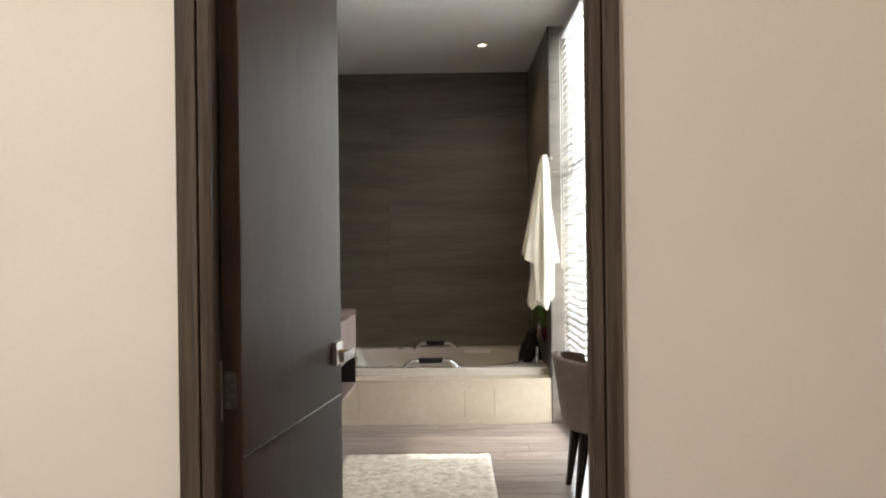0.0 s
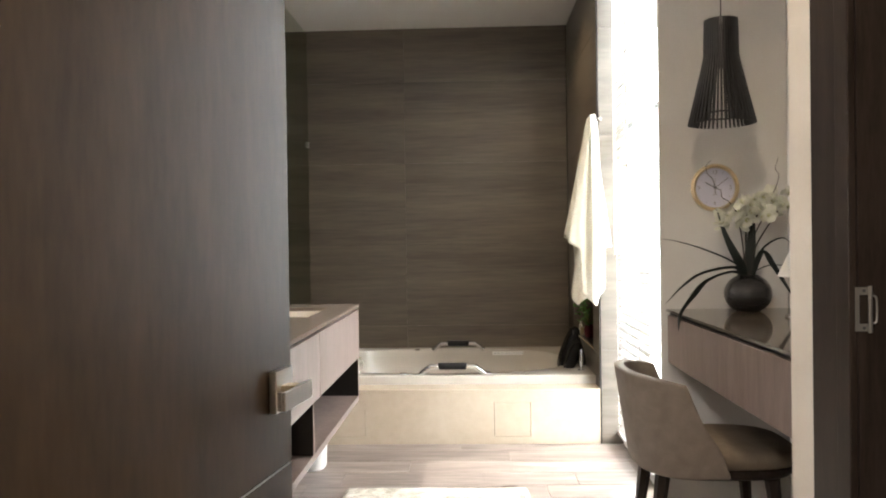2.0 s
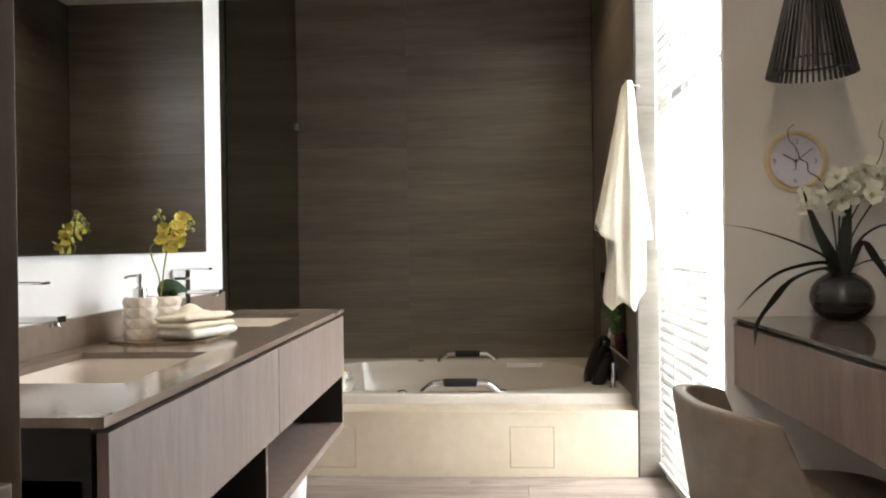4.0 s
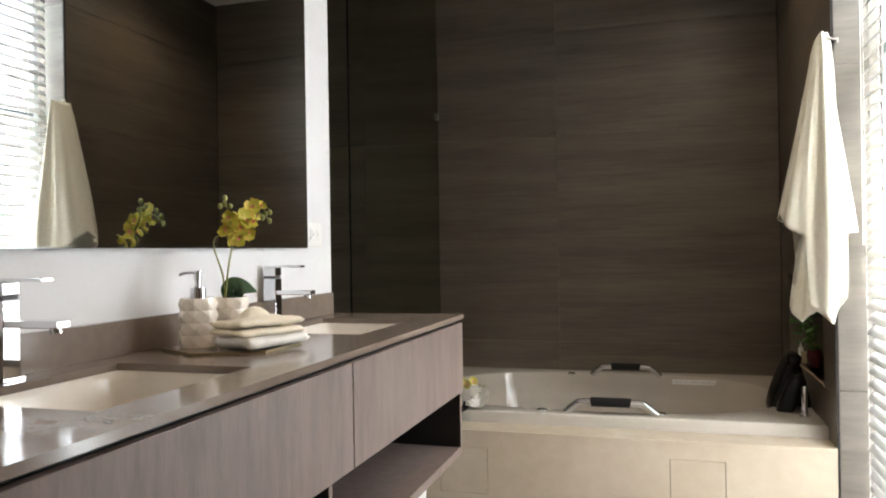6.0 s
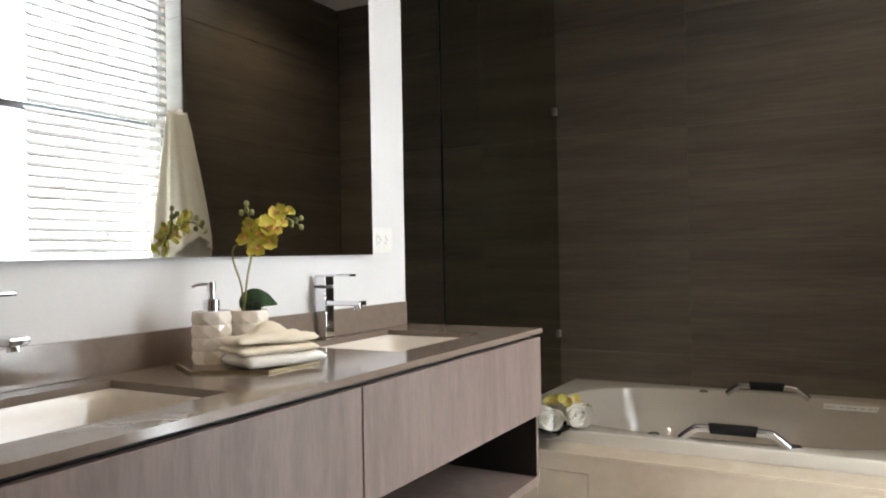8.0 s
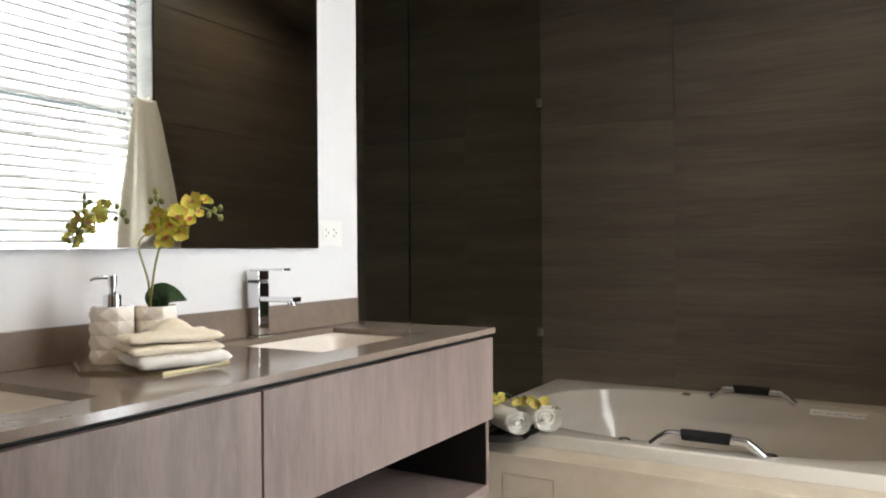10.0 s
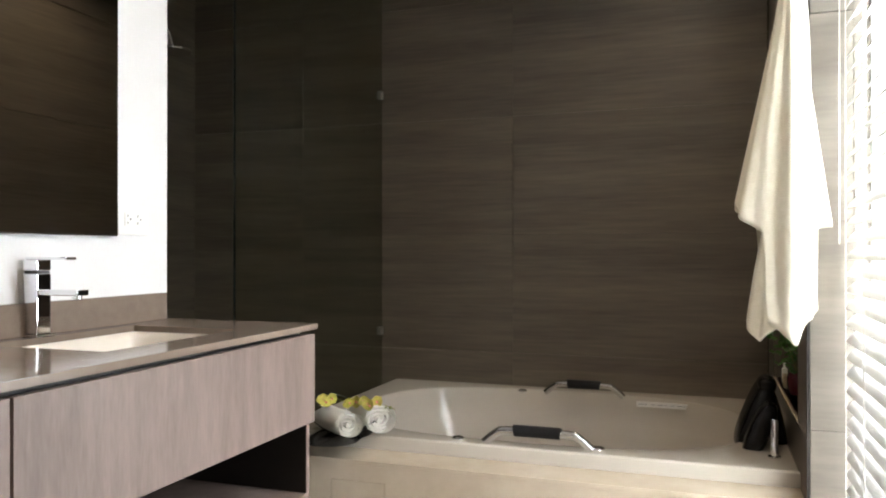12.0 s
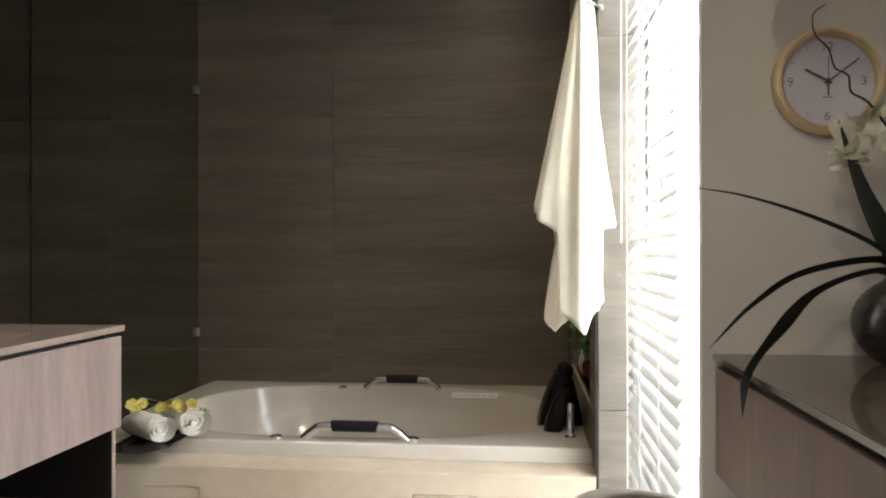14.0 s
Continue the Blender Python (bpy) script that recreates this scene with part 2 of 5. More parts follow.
def lathe(profile, n=32, close=True):
    """A turned shape about z from (radius, height) pairs."""
    bm = bmesh.new()
    rings = []
    for r, z in profile:
        rings.append([bm.verts.new((r * math.cos(2 * math.pi * i / n), r * math.sin(2 * math.pi * i / n), z)) for i in range(n)])
    for a, b in zip(rings, rings[1:]):
        for i in range(n):
            bm.faces.new((a[i], a[(i + 1) % n], b[(i + 1) % n], b[i]))
    if close:
        bm.faces.new(rings[0][::-1])
        bm.faces.new(rings[-1])
    return bm


def tube(points, radius, n=10, taper=1.0, flat=1.0):
    """A round bar along points; flat < 1 squashes it."""
    bm = bmesh.new()
    pts = [Vector(p) for p in points]
    rings, side = [], None
    for i, p in enumerate(pts):
        d = (pts[min(i + 1, len(pts) - 1)] - pts[max(i - 1, 0)]).normalized()
        if side is None:
            side = d.orthogonal().normalized()
        side = (side - d * side.dot(d)).normalized()
        up = d.cross(side)
        r = radius * (1 + (taper - 1) * i / (len(pts) - 1))
        rings.append([bm.verts.new(p + side * r * math.cos(2 * math.pi * k / n) + up * r * flat * math.sin(2 * math.pi * k / n)) for k in range(n)])
    for a, b in zip(rings, rings[1:]):
        for k in range(n):
            bm.faces.new((a[k], a[(k + 1) % n], b[(k + 1) % n], b[k]))
    bm.faces.new(rings[0][::-1])
    bm.faces.new(rings[-1])
    return bm


def bend(points, steps=8):
    """A smooth line through points (Catmull-Rom)."""
    p = [Vector(q) for q in points]
    p = [2 * p[0] - p[1]] + p + [2 * p[-1] - p[-2]]
    out = []
    for i in range(1, len(p) - 2):
        for k in range(steps):
            t = k / steps
            out.append(0.5 * ((2 * p[i]) + (p[i + 1] - p[i - 1]) * t + (2 * p[i - 1] - 5 * p[i] + 4 * p[i + 1] - p[i + 2]) * t * t
                              + (3 * p[i] - p[i - 1] - 3 * p[i + 1] + p[i + 2]) * t ** 3))
    out.append(p[-2])
    return out


def merge(bm, other, m=None):
    me = bpy.data.meshes.new("tmp")
    if m is not None:
        other.transform(m)
    other.to_mesh(me)
    bm.from_mesh(me)
    other.free()
    bpy.data.meshes.remove(me)
    return bm


def mesh_of(name, bm, mat, smooth=False, angle=40):
    bmesh.ops.recalc_face_normals(bm, faces=bm.faces[:])
    me = bpy.data.meshes.new(name)
    bm.to_mesh(me)
    bm.free()
    me.materials.append(mat)
    if smooth:
        me.shade_smooth()
        me.set_sharp_from_angle(angle=radians(angle))
    return me


ORIGIN = {}


def thing(name, base, label, category, group="", kind=""):
    """An empty at the base of a thing; its parts are modelled in world places."""
    ob = new(name)
    ob.location = base
    ob.empty_display_size = 0.05
    ORIGIN[ob.name] = Vector(base)
    return tagged(ob, label, category, group, kind)


def part(name, bm, mat, parent, label="", smooth=False, kind="", angle=40):
    o = ORIGIN[parent.name]
    bmesh.ops.translate(bm, verts=bm.verts[:], vec=-o)
    ob = new(name, mesh_of(name, bm, mat, smooth, angle))
    ob.parent = parent
    ORIGIN[ob.name] = o
    return tagged(ob, label, kind=kind)


def single(name, bm, mat, label="", category="", group="", kind="", smooth=False, angle=40):
    ob = new(name, mesh_of(name, bm, mat, smooth, angle))
    ORIGIN[ob.name] = Vector((0, 0, 0))
    return tagged(ob, label, category, group, kind)


def structure(name, bm, mat, label, category="wall"):
    return single(name, bm, mat, label, category, kind="structure")


def plate(xs, ys, holes, z0, z1):
    """One slab over the grid xs x ys, left open at the cells (i, j) in holes."""
    bm = bmesh.new()
    solid = {(i, j) for i in range(len(xs) - 1) for j in range(len(ys) - 1)} - set(holes)
    v_ = {(i, j, k): bm.verts.new((x, y, z)) for i, x in enumerate(xs) for j, y in enumerate(ys) for k, z in enumerate((z0, z1))}
    for i, j in solid:
        q = [(i, j), (i + 1, j), (i + 1, j + 1), (i, j + 1)]
        bm.faces.new([v_[(*c, 1)] for c in q]), bm.faces.new([v_[(*c, 0)] for c in q[::-1]])
        for (a, b), other in zip(((q[0], q[1]), (q[1], q[2]), (q[2], q[3]), (q[3], q[0])), ((i, j - 1), (i + 1, j), (i, j + 1), (i - 1, j))):
            if other not in solid:
                bm.faces.new((v_[(*a, 0)], v_[(*b, 0)], v_[(*b, 1)], v_[(*a, 1)]))
    bmesh.ops.delete(bm, geom=[w_ for w_ in bm.verts if not w_.link_faces], context="VERTS")
    return bm


# ---- walls, floor, ceiling ----
DOOR_L, DOOR_R, DOOR_TOP = -0.335, 0.430, 2.35
structure("wall_corridor", boxes([
    (-2.0, DOOR_L, 1.80, 1.88, 0, CEIL), (DOOR_R, 2.0, 1.80, 1.88, 0, CEIL), (DOOR_L, DOOR_R, 1.80, 1.88, DOOR_TOP, CEIL)]),
    M_PLASTER, "cream plastered wall round the bathroom doorway")
structure("wall_corridor_side_west", boxes([(-2.12, -2.0, -2.0, 1.93, 0, CEIL)]), M_PLASTER, "cream plastered corridor side wall")
structure("wall_corridor_side_east", boxes([(2.0, 2.12, -2.0, 1.93, 0, CEIL)]), M_PLASTER, "cream plastered corridor side wall")
structure("wall_corridor_end", boxes([(-2.12, 2.12, -2.12, -2.0, 0, CEIL)]), M_PLASTER, "cream plastered wall closing the corridor")
structure("wall_west", boxes([(LEFT - 0.14, LEFT, 1.88, 5.23, 0, CEIL)]), M_LITWALL, "white painted wall behind the double vanity")
structure("wall_shower_side", boxes([(-2.59, -2.47, 5.11, BACK, 0, CEIL), (-2.47, LEFT - 0.14, 5.11, 5.23, 0, CEIL)]), M_TILE, "dark tiled walls inside the shower")
wall_north = structure("wall_north", boxes([(-2.6, 1.2, BACK, BACK + 0.14, 0, CEIL)]), M_GROUT, "dark wall behind the bathtub faced with wood-look tiles")
# the wall right of the tub, with a niche
NY0, NY1, NZ0, NZ1 = 6.12, 7.05, 0.54, 0.98
structure("wall_tub_side", boxes([
    (RIGHT + 0.008, 1.12, 5.888, NY0, 0, CEIL), (RIGHT + 0.008, 1.12, NY1, BACK, 0, CEIL),
    (RIGHT + 0.008, 1.12, NY0, NY1, 0, NZ0), (RIGHT + 0.008, 1.12, NY0, NY1, NZ1, CEIL), (1.02, 1.12, NY0, NY1, NZ0, NZ1)]),
    M_TILE, "dark tiled wall with a low niche beside the bathtub")
structure("wall_window", boxes([(0.99, 1.12, WIN_Y0 + 0.0005, 5.8745, 0, 0.05), (0.99, 1.12, WIN_Y0 + 0.0005, 5.8745, 2.84, CEIL)]),
          M_WHITEWALL, "low sill and head strip of the tall window")
structure("wall_clock", boxes([(0.975, 1.70, 4.87, 4.90, 0, CEIL)]), M_WHITEWALL, "off-white wall behind the dressing desk")
structure("wall_east", boxes([(1.55, 1.70, 3.20, 4.87, 0, CEIL)]), M_WHITEWALL, "off-white side wall of the desk recess")
structure("wall_stub", boxes([(0.93, 1.70, 3.19, 3.34, 0, CEIL)]), M_PLASTER, "cream end of the wall between closet door and desk recess")
structure("wall_closet", boxes([(0.93, 1.06, 1.88, 2.2, 0, CEIL), (0.93, 1.06, 2.2, 3.0, 2.2, CEIL)]), M_PLASTER, "cream wall round the closet door")
ceiling = structure("ceiling", boxes([(-2.6, 2.12, -2.12, BACK + 0.14, CEIL, CEIL + 0.1)]), M_CEIL, "flat off-white ceiling", "ceiling")
structure("trim", boxes([(RIGHT - 0.001, RIGHT + 0.008, 5.880, 5.889, 0, CEIL)]), M_GROUT, "thin dark corner strip where the tiles meet", "trim")
floor = structure("floor", boxes([(-2.6, 2.12, -2.12, BACK + 0.14, -0.1, -0.006)]), M_FLOORGROUT, "grey-brown wood-look tiled floor", "floor")

# glowing boards added for the white sky; they also brighten the blind
M_SKYGLOW = material("white_sky_glow", (0.8, 0.8, 0.8), 0.9)
_b = M_SKYGLOW.node_tree.nodes["Principled BSDF"]
_b.inputs["Emission Color"].default_value, _b.inputs["Emission Strength"].default_value = (0.96, 0.98, 1.0, 1), 7.0
structure("backdrop", boxes([(14.0, 14.1, -4, 14.1, -3, 9), (1.3, 13.99, 14.0, 14.1, -3, 9)]), M_SKYGLOW, "glowing boards standing in for the white sky outside the window", "backdrop")

# ---- main door ----
door = thing("door_1", (-0.318, 1.886, 0), "dark veneered door standing open into the bathroom", "door", kind="structure")
for nm, xs in (("casing", (-0.384, -0.345)), ("casing", (-0.341, -0.318)), ("casing", (0.402, 0.423)), ("casing", (0.427, 0.459))):
    part(nm, box(xs[0], xs[1], 1.784, 1.80, 0, DOOR_TOP + 0.06, 0.003), M_CASING, door)
part("casing", box(-0.384, 0.459, 1.784, 1.80, DOOR_TOP + 0.061, DOOR_TOP + 0.12, 0.003), M_CASING, door)
part("jamb", box(DOOR_L, DOOR_L + 0.010, 1.801, 1.850, 0, DOOR_TOP, 0.002), M_CASING, door)
# black strips draw the shade in the hinge gap; the second closes the see-through
part("seal", box(DOOR_L + 0.0002, DOOR_L + 0.0015, 1.8505, 1.882, 0, DOOR_TOP), M_BLACKRUBBER, door, "black strip for the shade in the rebate")
part("seal", box(-0.375, -0.3450, 1.8815, 1.975, 0, DOOR_TOP), M_BLACKRUBBER, door, "black strip added to close the gap behind the hinges")
part("jamb", box(DOOR_R - 0.022, DOOR_R, 1.801, 1.885, 0, DOOR_TOP, 0.002), M_CASING, door)
part("stop", box(DOOR_R - 0.030, DOOR_R - 0.0225, 1.815, 1.840, 0, DOOR_TOP, 0.002), M_CASING, door)
part("jamb", box(DOOR_L, DOOR_R, 1.801, 1.885, DOOR_TOP, DOOR_TOP + 0.03), M_CASING, door)
DM = pose(-0.290, 1.892, 0, 0, 0, -8.7)   # the leaf's face runs along its own y
groove_z = 0.865
leaf = part("leaf", box(-0.042, 0, 0, 0.675, groove_z + 0.0015, DOOR_TOP - 0.005, 0.0012, DM), M_DOOR, door, "dark brown veneered leaf")
part("leaf", box(-0.042, 0, 0, 0.675, 0.008, groove_z - 0.0015, 0.0012, DM), M_DOOR, door, "lower dark brown veneered panel of the leaf")
part("inlay", box(-0.040, 0.0003, 0.001, 0.674, groove_z - 0.0012, groove_z + 0.0012, 0, DM), M_NICKEL, door, "thin metal inlay line")
part("edge_strip", box(-0.0425, -0.0005, -0.004, -0.0003, 0.008, DOOR_TOP - 0.005, 0, DM), M_EDGEWOOD, door, "brown lipped edge of the leaf")
HZ = 0.992
part("rosette", box(0.0005, 0.0125, 0.589, 0.653, HZ - 0.032, HZ + 0.032, 0.0015, DM), M_NICKEL, door, "square brushed nickel rosette")
part("handle_neck", box(0.0125, 0.0385, 0.606, 0.632, HZ - 0.009, HZ + 0.009, 0.002, DM), M_BRASS, door, "brass-toned square handle neck")
bm = box(0.046, 0.052, 0.531, 0.636, HZ - 0.0135, HZ + 0.0135, 0.0012, DM)
merge(bm, box(0.0385, 0.0455, 0.531, 0.636, HZ - 0.0135, HZ - 0.0095, 0.0008, DM))
merge(bm, box(0.0385, 0.0455, 0.531, 0.537, HZ - 0.0093, HZ + 0.0135, 0.0008, DM))
merge(bm, box(0.0385, 0.0455, 0.602, 0.636, HZ - 0.0093, HZ + 0.0110, 0.0008, DM))
part("handle", bm, M_NICKEL, door, "flat brushed nickel lever, hollow at the back")
for hz in (1.001, 0.22, 2.1):
    plate_bm = bmesh.new()
    outline = [(-0.038, -0.036), (-0.038, 0.036), (-0.036, 0.038), (-0.020, 0.038), (-0.014, 0.032), (-0.014, -0.032), (-0.020, -0.038), (-0.036, -0.038)]
    front = [plate_bm.verts.new((x, -0.0064, hz + z)) for x, z in outline]
    back = [plate_bm.verts.new((x, -0.0043, hz + z)) for x, z in outline]
    plate_bm.faces.new(front), plate_bm.faces.new(back[::-1])
    for k in range(8):
        plate_bm.faces.new((front[k], back[k], back[(k + 1) % 8], front[(k + 1) % 8]))
    plate_bm.transform(DM)
    hinge = part("hinge", plate_bm, M_HINGE, door, "brushed metal hinge plate")
    for q in (-0.028, -0.010, 0.010, 0.028):
        screw = lathe([(0.0042, 0.0), (0.0042, 0.0010), (0.002, 0.0014), (0.0, 0.0008)], 12, False)
        screw.transform(DM @ Matrix.Translation((-0.029 + 0.007 * (abs(q) < 0.02), -0.0064, hz + q)) @ pose(0, 0, 0, 90))
        part("screw", screw, M_NICKEL, hinge)
    for za, zb in ((-0.062, -0.036), (-0.0355, 0.0315), (0.032, 0.060)):
        kn = tube([(-0.047, -0.010, hz + za), (-0.047, -0.010, hz + zb)], 0.0062, 14)
        kn.transform(DM)
        part("knuckle", kn, M_HINGE, hinge, smooth=True)

# ---- closet door on the right ----
closet = thing("door_2", (0.96, 2.6, 0), "closed dark veneered closet door in a dark frame", "door", kind="structure")
# far casings and jamb take the darker wood so their colour carries the shade
part("casing", box(0.913, 0.93, 3.0, 3.06, 0, 2.25, 0.003), M_LEG, closet)
part("casing", box(0.916, 0.93, 3.063, 3.185, 0, 2.25, 0.003), M_LEG, closet)
part("casing", box(0.913, 0.93, 2.14, 2.2, 0, 2.25, 0.003), M_CASING, closet)
part("jamb", box(0.931, 1.06, 2.998, 3.188, 0, 2.2, 0.001), M_LEG, closet)
part("leaf", box(1.0, 1.04, 2.2, 2.996, 0.008, 2.2, 0.002), M_DOOR, closet)
bm = plate([0.924, 0.9325, 0.950], [1.013, 1.029, 1.091, 1.107], [(1, 1)], -2.9975, -2.9955)
bm.transform(pose(0, 0, 0, 90))
hinge = part("hinge", bm, M_HINGE, closet, "dark metal flag hinge with an open middle")
for z0, z1 in ((1.010, 1.034), (1.0345, 1.0855), (1.086, 1.110)):
    part("knuckle", tube([(0.9535, 2.992, z0), (0.9535, 2.992, z1)], 0.0042, 12), M_HINGE, hinge, smooth=True)
part("loop", tube(bend([(0.957, 2.992, 1.031), (0.965, 2.991, 1.034), (0.967, 2.991, 1.060), (0.965, 2.991, 1.086), (0.957, 2.992, 1.089)], 5), 0.0022, 8), M_HINGE, hinge, smooth=True)
for x, z in ((0.942, 1.100), (0.942, 1.020)):
    bm = lathe([(0.0035, 0.0), (0.0035, 0.001), (0.0, 0.0006)], 12, False)
    bm.transform(Matrix.Translation((x, 2.9954, z)) @ pose(0, 0, 0, 90))
    part("screw", bm, M_INK, hinge)

# ---- window and blind ----
window = thing("window_1", (1.05, 5.38, 0.05), "tall white-framed window flooding daylight behind a blind", "window", kind="structure")
fx0, fx1 = 1.03, 1.09
for b in ((fx0, fx1, WIN_Y0, WIN_Y0 + 0.04, 0.05, 2.84), (fx0, fx1, 5.845, 5.885, 0.05, 2.84),
          (fx0, fx1, WIN_Y0 + 0.04, 5.845, 0.05, 0.09), (fx0, fx1, WIN_Y0 + 0.04, 5.845, 2.80, 2.84)):
    part("window_frame", box(*b, 0.003), M_FRAME, window)
part("transom", box(fx0, fx1, WIN_Y0 + 0.04, 5.845, 1.86, 1.90, 0.003), M_TRANSOM, window, "window transom bar in shaded grey")
for z0, z1 in ((0.09, 1.86), (1.90, 2.80)):
    p = part("pane", box(1.056, 1.062, WIN_Y0 + 0.04, 5.845, z0, z1), M_PANE, window)
    p.visible_shadow = False
part("latch", box(1.005, 1.03, 5.50, 5.525, 1.24, 1.31, 0.004), M_INK, window, "small grey window latch")

blind = thing("window_blind", (WIN_X, 5.4, 0.06), "white slatted blind with tilted slats hanging before the window", "blind")
slat_y0, slat_y1 = 5.055, 5.862
part("headrail", box(WIN_X - 0.03, WIN_X + 0.03, slat_y0, slat_y1, 2.80, 2.84, 0.003), M_SLAT, blind)
sl = bmesh.new()
N = 5
for side in (0, 1):
    for k in range(N):
        u = k / (N - 1) - 0.5
        sl.verts.new((u * 0.05, (slat_y0, slat_y1)[side] - 5.4, 0.004 * (1 - 4 * u * u)))
for side in (0, 1):
    for k in range(N):
        u = k / (N - 1) - 0.5
        sl.verts.new((u * 0.05, (slat_y0, slat_y1)[side] - 5.4, 0.004 * (1 - 4 * u * u) - 0.0022))
sl.verts.ensure_lookup_table()
v = sl.verts
for k in range(N - 1):
    sl.faces.new((v[k], v[k + 1], v[N + k + 1], v[N + k]))
    sl.faces.new((v[2 * N + k], v[3 * N + k], v[3 * N + k + 1], v[2 * N + k + 1]))
    sl.faces.new((v[k], v[2 * N + k], v[2 * N + k + 1], v[k + 1]))
    sl.faces.new((v[N + k], v[N + k + 1], v[3 * N + k + 1], v[3 * N + k]))
sl.faces.new((v[0], v[N], v[3 * N], v[2 * N]))
sl.faces.new((v[N - 1], v[3 * N - 1], v[4 * N - 1], v[2 * N - 1]))
slat_mesh = mesh_of("slat", sl, M_SLAT, True, 60)
SLAT_STEP, SLAT_TILT = 0.050, -47
nslat = int((2.79 - 0.09) / SLAT_STEP)
for i in range(nslat):
    s = new("slat", slat_mesh)
    s.parent = blind
    s.matrix_local = pose(random.uniform(-0.0008, 0.0008), 0, 0.045 + i * SLAT_STEP, 0, SLAT_TILT + random.uniform(-2, 2), random.uniform(-0.15, 0.15))
for y in (5.235, 5.54, 5.80):
    part("ladder_cord", tube([(WIN_X - 0.026, y, 0.09), (WIN_X - 0.026, y, 2.80)], 0.0012, 6), M_CORD, blind)
    part("ladder_cord", tube([(WIN_X + 0.026, y, 0.09), (WIN_X + 0.026, y, 2.80)], 0.0012, 6), M_CORD, blind)
part("pull_cord", tube([(0.920, 5.70, 2.80), (0.918, 5.70, 1.13)], 0.0018, 6), M_CORD, blind)
part("cord_tassel", lathe([(0.002, 0.03), (0.006, 0.02), (0.008, 0.0), (0.004, -0.008)], 12), M_CORD, blind).matrix_local = pose(0.918 - WIN_X, 5.70 - 5.4, 1.12 - 0.06)
part("bottom_rail", box(WIN_X - 0.025, WIN_X + 0.025, slat_y0, slat_y1, 0.065, 0.083, 0.003), M_SLAT, blind)

# ---- bathtub ----
tub = thing("bathtub", (-0.12, 6.6, 0), "white acrylic tub set in a low cream marble surround", "bathtub")
TX0, TX1, TY0, TY1, RZ, LZ = -1.10, RIGHT, 6.04, BACK, 0.385, 0.33
PZ0, PZ1 = 0.045, 0.252
panels = [(-0.775, -0.555), (0.222, 0.442)]
bm = plate([-1.10, -0.775, -0.555, 0.222, 0.442, RIGHT], [0.0, PZ0, PZ1, LZ - 0.0185], [(1, 1), (3, 1)], -5.92, -TUBFACE)
bm.transform(pose(0, 0, 0, 90))
part("front_slab", bm, M_CREAM, tub, "cream marble front with two square openings")
part("ledge", box(-1.10, RIGHT, TUBFACE - 0.003, 6.10, LZ - 0.018, LZ, 0.002), M_CREAM, tub, "cream marble ledge")
part("inner_body", box(-1.098, RIGHT - 0.001, 5.9205, 6.0, 0.0, LZ - 0.0185), M_GROUT, tub)
for a, b in panels:
    part("access_panel", box(a + 0.0025, b - 0.0025, TUBFACE + 0.001, 5.9195, PZ0 + 0.0025, PZ1 - 0.0025, 0.001), M_CREAM, tub, "square cream access panel")
cx, cy, ax, ay = -0.12, 6.675, 0.845, 0.545
ring_n = 120


def superpoint(i, a, b, p):
    t = 2 * math.pi * i / ring_n
    c, s = math.cos(t), math.sin(t)
    return cx + a * math.copysign(abs(c) ** (2 / p), c), cy + b * math.copysign(abs(s) ** (2 / p), s)


def rectpoint(i, inset=0.0):
    t = 2 * math.pi * i / ring_n
    c, s = math.cos(t), math.sin(t)
    hx0, hx1, hy0, hy1 = TX0 + inset - cx, TX1 - inset - cx, TY0 + inset - cy, TY1 - inset - cy
    k = min((hx1 if c > 0 else hx0) / c if abs(c) > 1e-6 else 1e9, (hy1 if s > 0 else hy0) / s if abs(s) > 1e-6 else 1e9)
    return cx + c * k, cy + s * k


bm = bmesh.new()
rings = []
for pts, z in (
        ([rectpoint(i) for i in range(ring_n)], LZ + 0.001), ([rectpoint(i) for i in range(ring_n)], RZ - 0.006),
        ([rectpoint(i, 0.006) for i in range(ring_n)], RZ),
        *[([superpoint(i, ax + 0.010 - g_, ay + 0.010 - g_ * k_, 2.75) for i in range(ring_n)], RZ - d_) for g_, d_, k_ in (
            (0, 0, 1), (0.004, 0.001, 1), (0.008, 0.004, 1), (0.011, 0.010, 1), (0.022, 0.060, 0.9), (0.036, 0.110, 0.9), (0.054, 0.142, 0.88),
            (0.075, 0.17, 0.85), (0.10, 0.23, 0.8), (0.125, 0.275, 0.8), (0.155, 0.305, 0.8), (0.20, 0.328, 0.8), (0.26, 0.340, 0.8), (0.34, 0.345, 0.8))]):
    rings.append([bm.verts.new((x, y, z)) for x, y in pts])
for a, b in zip(rings, rings[1:]):
    for i in range(ring_n):
        bm.faces.new((a[i], a[(i + 1) % ring_n], b[(i + 1) % ring_n], b[i]))
bm.faces.new(rings[-1])
part("basin", bm, M_ACRYLIC, tub, "glossy white acrylic basin with a flat rim", smooth=True, angle=24)


